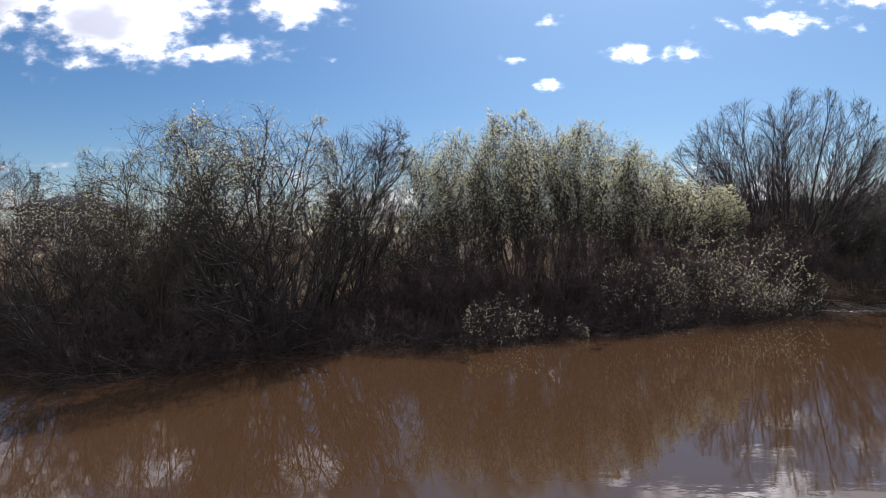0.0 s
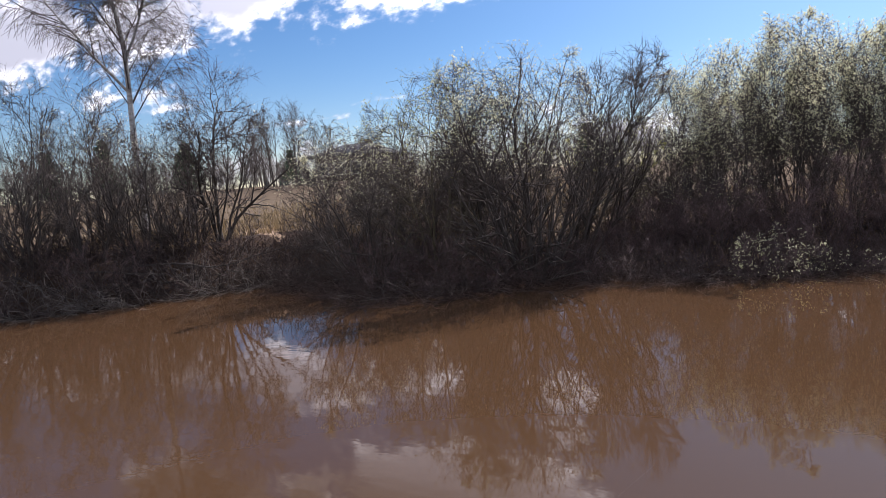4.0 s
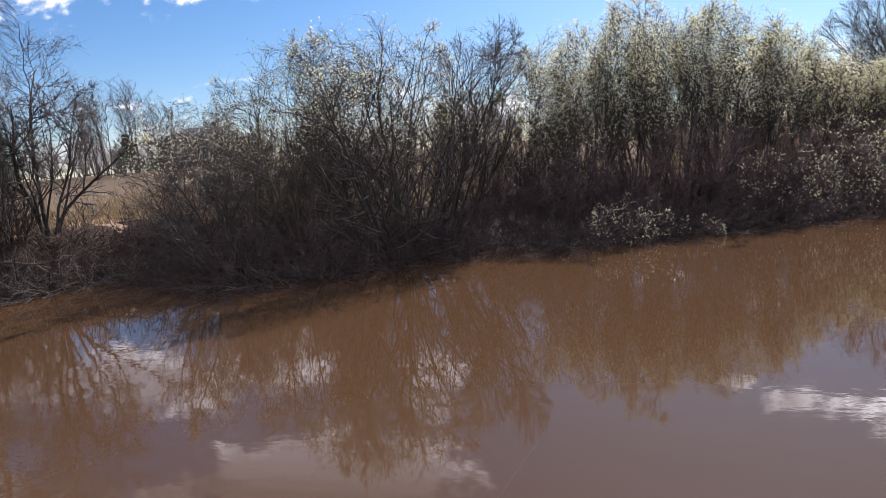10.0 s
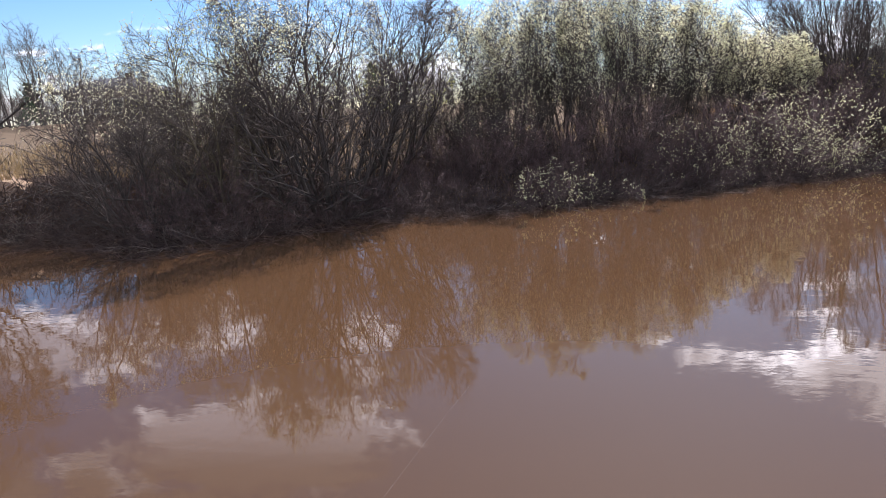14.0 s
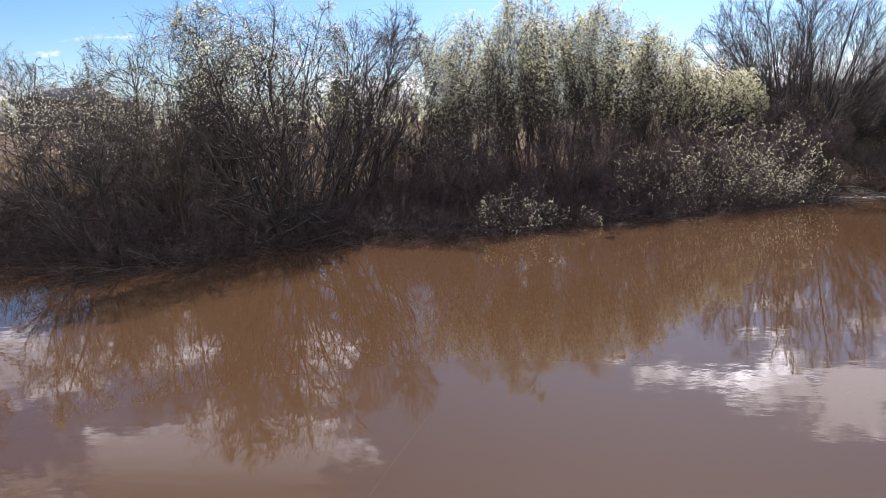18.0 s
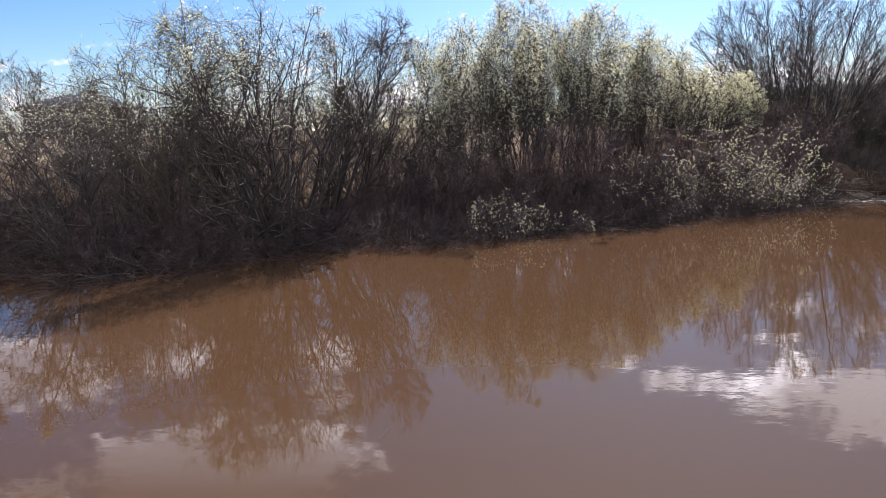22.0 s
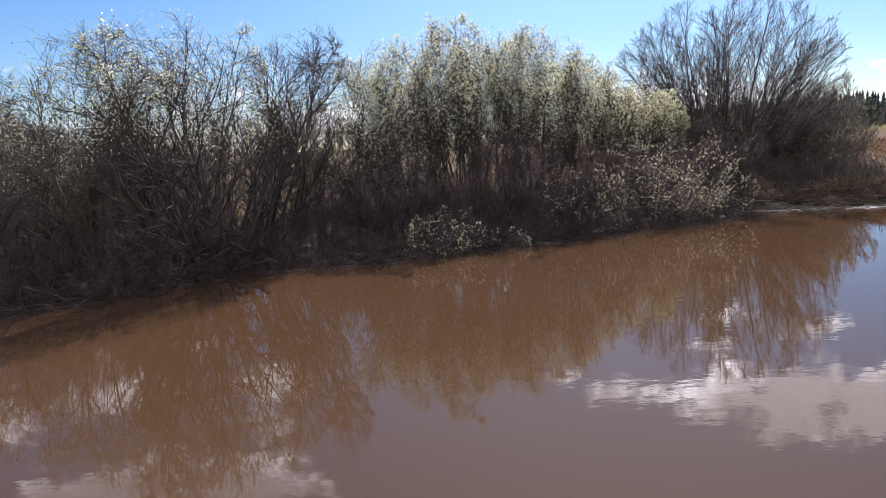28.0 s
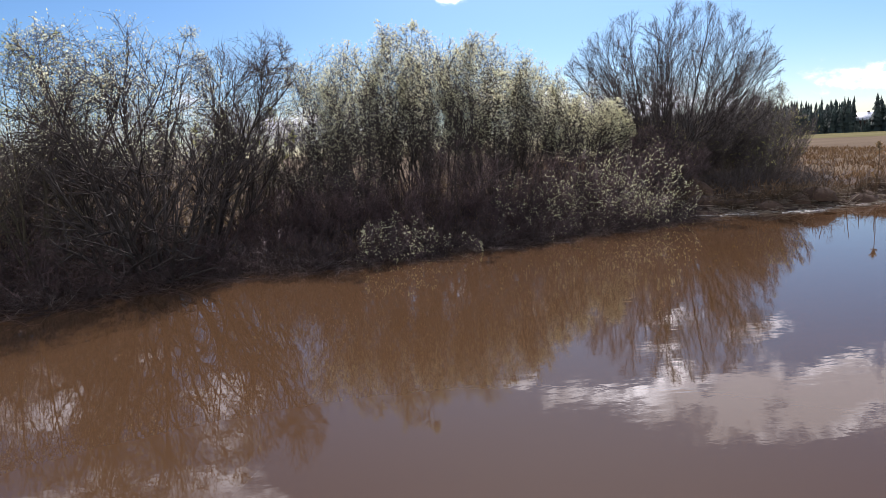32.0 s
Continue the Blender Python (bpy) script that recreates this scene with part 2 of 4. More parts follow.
WAVE_BIG, WAVE_SMALL = 0.03, 0.28
WATER_A, WATER_B = (0.0620, 0.0330, 0.0158, 1), (0.0780, 0.0420, 0.0205, 1)
M_WATER = water_material()
M_GROUND = material("bank_soil", (0.034, 0.021, 0.014), (0.095, 0.058, 0.036), 0.95, 0.9, 14.0, 0.6)
M_FIELD = material("dry_field", (0.110, 0.082, 0.058), (0.19, 0.147, 0.105), 1.0, 0.06, 3.0, 0.5, spec=0.0, stretch=(0.35, 1, 1))
M_BARK = material("willow_bark", (0.040, 0.033, 0.029), (0.105, 0.088, 0.076), 0.85, 9.0, 70.0, 0.5, stretch=(1, 1, 0.25), spread=0.25)
M_BARK_OLIVE = material("young_willow_bark", (0.075, 0.065, 0.04), (0.15, 0.125, 0.08), 0.7, 9.0, 60.0, 0.3, stretch=(1, 1, 0.3), spread=0.25)
M_TWIG = material("willow_twigs", (0.042, 0.032, 0.027), (0.100, 0.078, 0.066), 0.65, 5.0, 40.0, 0.0, spread=0.35, island=True)
M_TWIG_RED = material("reddish_twigs", (0.072, 0.044, 0.042), (0.150, 0.098, 0.090), 0.6, 5.0, 40.0, 0.0, spread=0.35, island=True)
M_TWIG_DARK = material("dark_twigs", (0.048, 0.036, 0.030), (0.105, 0.083, 0.068), 0.65, 5.0, 40.0, 0.0, spread=0.35, island=True)
# Twig colours with the shade low under the willows put in
M_UNDER_SHADE = material("shade_darkened_tangle", (0.034, 0.023, 0.020), (0.085, 0.058, 0.050), 0.75, 5.0, 40.0, 0.0, spread=0.45, island=True)
M_TWIG_OLD = material("dead_twigs", (0.085, 0.070, 0.060), (0.20, 0.172, 0.148), 0.85, 5.0, 40.0, 0.0, spread=0.4, island=True)
M_CATKIN = material("catkins_and_young_leaves", (0.72, 0.70, 0.47), (0.86, 0.84, 0.64), 0.75, 3.0, 30.0, 0.0, 0.55, 0.3, True)
M_CATKIN_GREEN = material("opening_green_catkins", (0.56, 0.56, 0.34), (0.76, 0.75, 0.52), 0.75, 3.0, 30.0, 0.0, 0.5, 0.3, True)
M_LEAF = material("green_bud_leaves", (0.42, 0.42, 0.15), (0.64, 0.61, 0.30), 0.7, 3.0, 30.0, 0.0, 0.5, 0.3, True)
M_STRAW = material("dry_grass", (0.20, 0.150, 0.092), (0.38, 0.295, 0.19), 0.85, 2.0, 30.0, 0.0, 0.3, 0.35, True)
M_BIRCH = material("birch_bark", (0.20, 0.185, 0.17), (0.52, 0.50, 0.47), 0.75, 5.0, 22.0, 0.3, stretch=(1, 1, 3.0))
M_NEEDLE = material("spruce_needles", (0.042, 0.066, 0.038), (0.085, 0.115, 0.062), 0.8, 2.0, 20.0, 0.0, 0.1, 0.35, True)
# Greens pushed slightly to blue, with the haze of distance in the colour
M_WOODS = material("far_spruce_woods", (0.020, 0.032, 0.028), (0.042, 0.058, 0.045), 0.85, 0.1, 1.0, 0.0, 0.0, 0.3, True)
M_FAR_TWIG = material("far_bare_crowns", (0.075, 0.065, 0.056), (0.150, 0.130, 0.108), 0.8, 2.0, 20.0, 0.0, 0.0, 0.3, True)
M_WALL = material("dark_house_boards", (0.055, 0.035, 0.028), (0.095, 0.062, 0.048), 0.8, 3.0, 30.0, 0.2)
M_ROOF = material("dark_roofing", (0.045, 0.045, 0.050), (0.080, 0.080, 0.085), 0.7, 2.0, 30.0, 0.2)
M_METAL_ROOF = material("pale_metal_roof", (0.62, 0.63, 0.64), (0.74, 0.75, 0.76), 0.35, 2.0, 20.0, 0.05)
M_SEDGE = material("withered_sedge", (0.075, 0.050, 0.030), (0.17, 0.118, 0.068), 0.85, 4.0, 40.0, 0.0, 0.2, 0.4, True)
M_GLASS = material("window_glass", (0.03, 0.035, 0.04), (0.05, 0.055, 0.06), 0.08, 2.0, 10.0, 0.0, spec=0.6)
M_PAINT = material("white_paint", (0.68, 0.67, 0.64), (0.78, 0.77, 0.74), 0.6, 4.0, 40.0, 0.05)
M_MEADOW = material("far_meadow", (0.115, 0.105, 0.05), (0.19, 0.165, 0.085), 1.0, 0.05, 2.0, 0.3, spec=0.0)
M_STUBBLE = material("broken_reeds", (0.12, 0.075, 0.045), (0.27, 0.18, 0.105), 0.85, 0.6, 40.0, 0.0, 0.2, 0.4, True)
M_SAND = material("bare_sandy_bank", (0.30, 0.20, 0.13), (0.46, 0.33, 0.22), 0.95, 3.0, 40.0, 0.5)
M_LITTER = material("washed_up_straw", (0.16, 0.125, 0.088), (0.36, 0.30, 0.22), 0.8, 3.0, 30.0, 0.0, 0.2, 0.4, True)
M_PALE = material("bleached_reed_glints", (0.55, 0.50, 0.42), (0.80, 0.77, 0.70), 0.6, 4.0, 30.0, 0.0, spread=0.2, island=True)
M_LINE = material("fishing_line", (0.14, 0.12, 0.10), (0.20, 0.17, 0.145), 0.6, 5.0, 30.0, 0.0)


# ---- mesh tools ----
def raw_mesh(name, verts, quads, mats, tris=None):
    """A mesh from arrays of corners, four-cornered and three-cornered faces."""
    me = bpy.data.meshes.new(name)
    verts = np.asarray(verts, dtype=np.float32).reshape(-1, 3)
    quads = np.asarray(quads, dtype=np.int32).reshape(-1, 4)
    tris = np.zeros((0, 3), np.int32) if tris is None else np.asarray(tris, dtype=np.int32).reshape(-1, 3)
    nq, nt_ = len(quads), len(tris)
    me.vertices.add(len(verts))
    me.vertices.foreach_set("co", verts.ravel())
    me.loops.add(nq * 4 + nt_ * 3)
    me.loops.foreach_set("vertex_index", np.concatenate([quads.ravel(), tris.ravel()]))
    me.polygons.add(nq + nt_)
    me.polygons.foreach_set("loop_start", np.concatenate([np.arange(nq) * 4, nq * 4 + np.arange(nt_) * 3]).astype(np.int32))
    me.update(calc_edges=True)
    me.materials.append(mats)
    return me


def smooth(me):
    me.polygons.foreach_set("use_smooth", np.ones(len(me.polygons), dtype=bool))
    return me


def part(name, me, parent, label="", kind=""):
    ob = new(name, me)
    ob.parent = parent
    return tagged(ob, label, kind=kind)


def unit(v):
    return v / np.maximum(np.linalg.norm(v, axis=-1, keepdims=True), 1e-9)


def tubes(pts, rad, sides=3):
    """Corners and faces of tapered tubes along N lines of K points."""
    n, k, _ = pts.shape
    d = unit(np.concatenate([pts[:, 1:] - pts[:, :-1], pts[:, -1:] - pts[:, -2:-1]], 1))
    ref = np.where(np.abs(d[..., 2:3]) > 0.8, np.array([1.0, 0, 0]), np.array([0, 0, 1.0]))
    ref = np.broadcast_to(ref[:, :1], d.shape)
    p = unit(np.cross(d, ref))
    q = np.cross(d, p)
    ang = np.arange(sides) * 2 * np.pi / sides
    ring = p[:, :, None] * np.cos(ang)[:, None] + q[:, :, None] * np.sin(ang)[:, None]
    v = pts[:, :, None] + ring * rad[:, :, None, None]
    base = (np.arange(n)[:, None, None] * k + np.arange(k - 1)[None, :, None]) * sides
    s = np.arange(sides)[None, None]
    s2 = (s + 1) % sides
    f = np.stack([base + s, base + s2, base + sides + s2, base + sides + s], -1)
    return v.reshape(-1, 3), f.reshape(-1, 4)


def joined(pieces):
    vs, fs, o = [], [], 0
    for v, f in pieces:
        vs.append(v)
        fs.append(f + o)
        o += len(v)
    return np.concatenate(vs), np.concatenate(fs)


def shoots(rng, p, d, length, k, wander, up):
    """Lines that start at p along d and wander, bending towards the sky by up."""
    n = len(p)
    pts = np.empty((n, k + 1, 3))
    pts[:, 0] = p
    step = (length / k)[:, None]
    for i in range(k):
        d = unit(d + rng.normal(0, wander, (n, 3)) + np.array([0, 0, up]))
        pts[:, i + 1] = pts[:, i] + d * step
    return pts


def offspring(rng, pts, length, rad, n, lo, angle, ratio, thin, fall=0.65):
    """n side shoots on each line: start, way, length, radius and the parent's number."""
    m, k = pts.shape[:2]
    par = np.repeat(np.arange(m), n)
    t = lo + (1 - lo) * (np.tile(np.arange(n), m) + rng.random(m * n)) / n
    x = np.minimum(t * (k - 1), k - 1.001)
    i = x.astype(int)
    a, b = pts[par, i], pts[par, i + 1]
    p = a + (b - a) * (x - i)[:, None]
    d = unit(b - a)
    side = unit(np.cross(d, rng.normal(size=(m * n, 3))))
    an = np.radians(rng.normal(angle, angle * 0.25, m * n))[:, None]
    way = unit(d * np.cos(an) + side * np.sin(an))
    ln_ = length[par] * ratio * (1.15 - fall * t) * rng.uniform(0.55, 1.2, m * n)
    r = np.minimum(rad[par] * (1 - 0.75 * t) * thin, rad[par] * 0.8)
    return p, way, ln_, r, par


def taper(r, k, end=0.25):
    return r[:, None] * np.linspace(1, end, k + 1)[None]


def spikes(pts, rad):
    """Corners and faces of N thin three-sided twigs that run to a point."""
    a, b = pts[:, 0], pts[:, -1]
    d = unit(b - a)
    p = unit(np.cross(d, np.where(np.abs(d[:, 2:3]) > 0.8, np.array([1.0, 0, 0]), np.array([0, 0, 1.0]))))
    q = np.cross(d, p)
    v = np.stack([a + p * rad, a + (q * 0.87 - p * 0.5) * rad, a - (q * 0.87 + p * 0.5) * rad, b], 1)
    i = np.arange(len(a))[:, None] * 4
    return v.reshape(-1, 3), np.concatenate([i + np.array([[0, 1, 3]]), i + np.array([[1, 2, 3]]), i + np.array([[2, 0, 3]])])


def leaves(rng, p, way, size, per=2, slim=0.8):
    """Small folded leaf blades at the points p, two faces each."""
    p, way = np.repeat(p, per, 0), np.repeat(way, per, 0)
    n = len(p)
    d = unit(way + rng.normal(0, 0.8, (n, 3)) + np.array([0, 0, 0.3]))
    s = unit(np.cross(d, rng.normal(size=(n, 3))))
    up = np.cross(s, d)
    ln_ = (size * rng.uniform(0.6, 1.3, n))[:, None]
    w = ln_ * slim
    v = np.stack([p, p + d * ln_ * 0.5 + s * w * 0.5 + up * w * 0.25, p + d * ln_, p + d * ln_ * 0.5 - s * w * 0.5 + up * w * 0.25], 1)
    i = np.arange(n)[:, None] * 4
    return v.reshape(-1, 3), np.concatenate([i + np.array([[0, 1, 2]]), i + np.array([[0, 2, 3]])])


# ---- the land ----
BANK_X = [-1500, -300, -60, -25, -16, -13, -11.4, -9.5, -8, -6, -4.2, -2.6, 0, 2.4, 5, 8.6, 11.5, 15, 25, 60, 300, 1500]
BANK_Y = [-500, -90, -10, 1.5, 6.4, 8.3, 9.7, 11.8, 11.9, 10.7, 11.4, 12.8, 12.8, 13.7, 14.4, 15.8, 14.9, 15.5, 18.2, 27, 70, 280]


def bank_y(x):
    """Where the water ends on the far side."""
    return np.interp(x, BANK_X, BANK_Y)


def land_z(x, y):
    """Height of the land: river bed, far bank and field, near bank."""
    x, y = np.asarray(x, float), np.asarray(y, float)
    flood = 0.8 * np.clip((x + 9.5) / 1.5, 0, 1) * np.clip((9.5 - x) / 1.5, 0, 1)          # the foot of the willows stands in the water
    s = y - bank_y(x) - flood + 0.22 * np.sin(x * 2.1) + 0.14 * np.sin(x * 5.3 + 1.0)
    far = np.interp(s, [-6, -1.5, 0, 0.5, 1.4, 4, 10], [-1.3, -0.6, 0.0, 0.22, 0.48, 0.62, 0.75])
    r = np.hypot(x, y)
    left = np.clip((-x / np.maximum(r, 1) + 0.05) / 0.35, 0, 1)
    far = far + left * 1.25 * np.clip((r - 22) / 30, 0, 1) ** 1.3 * (s > 0) - 0.25 * np.clip((x - 20) / 60, 0, 1) * (s > 8)
    far = far + 0.5 * np.clip((-x - 5) / 3, 0, 1) * np.clip((s - 0.3) / 1.5, 0, 1)
    far = far + (s > 0.3) * (0.05 * np.sin(x * 1.3 + y * 0.7) + 0.04 * np.sin(x * 3.1 - y * 2.2))
    sn = (bank_y(x) - 11.0) - y
    near = np.interp(sn, [-3, 0, 0.6, 1.2, 4], [-1.0, 0.0, 0.4, 0.6, 0.7])
    return np.where(sn > -3, np.maximum(far * (s > -2) - 2 * (s <= -2), near), far)


def axis(lo, hi, step, reach, n):
    mid = np.arange(lo, hi, step)
    g = np.geomspace(step, reach, n)
    return np.concatenate([lo - g[::-1], mid, hi + g])


def sheet(name, xs, ys, zf, mats):
    gx, gy = np.meshgrid(xs, ys)
    v = np.stack([gx, gy, zf(gx, gy)], -1).reshape(-1, 3)
    w, h = len(xs), len(ys)
    i = (np.arange(h - 1)[:, None] * w + np.arange(w - 1)[None]).ravel()
    return smooth(raw_mesh(name, v, np.stack([i, i + 1, i + w + 1, i + w], -1), mats)), v


def make_land():
    xs, ys = axis(-24, 26, 0.3, 1500, 34), axis(-6, 30, 0.3, 2200, 36)
    me, v = sheet("ground", xs, ys, land_z, M_GROUND)
    me.materials.append(M_FIELD)
    me.materials.append(M_SAND)
    me.materials.append(M_MEADOW)
    c = np.empty(len(me.polygons) * 3)
    me.polygons.foreach_get("center", c)
    c = c.reshape(-1, 3)
    s = c[:, 1] - bank_y(c[:, 0]) + 0.7 * np.sin(c[:, 0] * 1.7)
    idx = np.where(s > 3.0, 1, 0)
    idx[(c[:, 0] > 20) & (np.hypot(c[:, 0], c[:, 1]) > 115)] = 3
    idx[(np.abs(c[:, 0] + 10.9 + 0.3 * np.sin(c[:, 1] * 3)) < 0.75) & (np.abs(c[:, 1] - 13.3) < 0.65)] = 2
    me.polygons.foreach_set("material_index", idx.astype(np.int32))
    tagged(new("ground", me), "river bank soil and dry brown field to the horizon", "ground", kind="structure")
    wm, _ = sheet("water", np.array([-600.0, -60, -20, 0, 20, 60, 600]), np.array([-300.0, -20, 0, 10, 20, 40, 200]), lambda x, y: 0 * x, M_WATER)
    tagged(new("water", wm), "turbid reddish-brown river water with faint ripples", "water", kind="structure")


make_land()


def ground_at(x, y):
    return float(land_z(x, y))


# ---- shrubs and trees ----
class Dome:
    """The rounded, lobed outline that a crown fills: widest at mid of its height h, with half width half, its axis leaning."""

    def __init__(self, rng, h, half, mid, lean, lobe):
        self.h, self.half, self.mid, self.lean = h, half, mid, np.array([lean[0], lean[1], 0.0])
        self.ways = unit(rng.normal(size=(9, 3)) + np.array([0, 0, 0.5]))
        self.swell = rng.uniform(-lobe, lobe * 0.6, 9)

    def inside(self, p):
        q = p - self.lean * np.maximum(p[:, 2:3], 0)
        q = q - np.array([0, 0, self.mid * self.h])
        ez = np.where(q[:, 2] > 0, (1 - self.mid) * self.h, self.mid * self.h * 1.35)
        r = (np.hypot(q[:, 0], q[:, 1]) / self.half) ** 2.2 + (np.abs(q[:, 2]) / ez) ** 2.2
        d = unit(q / np.array([self.half, self.half, 0.5 * self.h]))
        return r ** (1 / 2.2) < 1 + (np.exp((d @ self.ways.T - 1) * 7) * self.swell).sum(1)

    def reach(self, p, d):
        """How far each ray from p along d runs before it leaves the crown."""
        lo, hi = np.zeros(len(p)), np.full(len(p), self.h * 1.6)
        for _ in range(11):
            m = (lo + hi) / 2
            ok = self.inside(p + d * m[:, None])
            lo, hi = np.where(ok, m, lo), np.where(ok, hi, m)
        return lo


def woody(name, label, category, group, seed, x, y, h, half, stems=12, n1=11, n2=8, n3=5, spread=40, base_r=0.25, r0=0.03, lean=(0, 0), up=0.015, bare=0.3, mid=0.5,
          a1=40, a2=44, l1=0.36, l2=0.15, l3=0.08, wander=0.1, thin=0.0031, lobe=0.16, crowd=0.9, poke=0.0, bark=None, twig=None, leaf=None, leaf_n=0.5, leaf_lo=0.45, leaf_soft=0.25, leaf_size=0.034, per=1, slim=0.7):
    """A many-stemmed shrub or tree whose shoots fill a dome: each stem with its boughs, the fine twigs, and the catkins or leaves."""
    rng = np.random.default_rng(seed)
    dome = Dome(rng, h, half, mid, lean, lobe)
    ang = (np.arange(stems) + rng.random()) * 2.39996 + rng.normal(0, 0.25, stems)
    u = np.sqrt((np.arange(stems) + 0.5) / stems)
    out = np.stack([np.cos(ang), np.sin(ang), 0 * ang], -1)
    p0 = out * base_r * (0.3 + 0.7 * rng.random((stems, 1))) + np.array([0, 0, -0.12])
    d0 = unit(out * np.tan(np.radians(spread) * u)[:, None] + np.array([lean[0], lean[1], 1.0]))
    len0 = dome.reach(np.maximum(p0, np.array([-9, -9, 0.02])), d0) * rng.uniform(0.80, 0.98 + poke, stems)
    rad0 = r0 * rng.uniform(0.55, 1.25, stems)
    s0 = shoots(rng, p0, d0, len0, 9, wander * 0.55, up)

    def level(pts, length, rad, n, lo, angle, most, slim_, k, w, lift, crowd=0.0):
        p, d, _, r, par = offspring(rng, pts, length, rad, n, lo, angle, 1.0, slim_)
        if crowd:                 # shoots grow thick in the light at the top, and die off in the shade below
            keep = rng.random(len(p)) < np.clip((p[:, 2] / h - bare + 0.1) / (0.9 - bare), 0.16, 1.0) ** crowd
            p, d, r, par = p[keep], d[keep], r[keep], par[keep]
        stray = np.where(rng.random(len(p)) < 0.06, 1.25, 1.0)
        ln_ = np.minimum(most * h * rng.uniform(0.45, 1.15, len(p)), dome.reach(p, d) * rng.uniform(0.78, 1.02, len(p)))
        ln_ = np.maximum(ln_, 0.25 * most * h * rng.uniform(0.5, 1.0, len(p))) * stray
        return shoots(rng, p, d, ln_, k, w, lift), ln_, r, par

    s1, len1, r1, par1 = level(s0, len0, rad0, n1, bare, a1, l1, 0.72, 5, wander * 1.2, up * 1.5)
    s2, len2, r2, par2 = level(s1, len1, np.maximum(r1, thin * 2.0), n2, 0.12, a2, l2, 0.75, 2, wander * 1.4, up, crowd)
    s3, len3, r3, par3 = level(s2, len2, np.maximum(r2, thin * 1.3), n3, 0.1, a2 + 4, l3, 0.8, 1, wander * 1.4, up)
    r1, r2, r3 = np.maximum(r1, thin * 2.0), np.maximum(r2, thin * 1.3), np.full(len(s3), thin)
    thing = tagged(new(name), label, category, group)
    thing.location = (x, y, ground_at(x, y))
    for i in range(stems):
        q = par1 == i
        v, f = joined([tubes(s0[i:i + 1], taper(rad0[i:i + 1], 9, 0.16), 6), tubes(s1[q], taper(r1[q], 5, 0.4), 3)])
        part("stem", smooth(raw_mesh("stem", v, f, bark)), thing)
    v, f = tubes(s2, taper(r2, 2, 0.55))
    v3, f3 = spikes(s3, r3[:, None] * 1.25)
    part("crown", raw_mesh("crown", np.concatenate([v, v3]), f, twig, f3 + len(v)), thing, kind="stuff")
    if leaf:
        pick = rng.random(len(s3)) < leaf_n * np.clip((s3[:, -1, 2] / h - leaf_lo) / leaf_soft, 0, 1)
        q = np.concatenate([s3[pick, -1], s3[pick].mean(1)])
        w = np.concatenate([s3[pick, -1] - s3[pick, -2]] * 2)
        v, t = leaves(rng, q, unit(w), leaf_size, per, slim)
        part("foliage", raw_mesh("foliage", v, np.zeros((0, 4), int), leaf, t), thing, kind="stuff")
    return thing


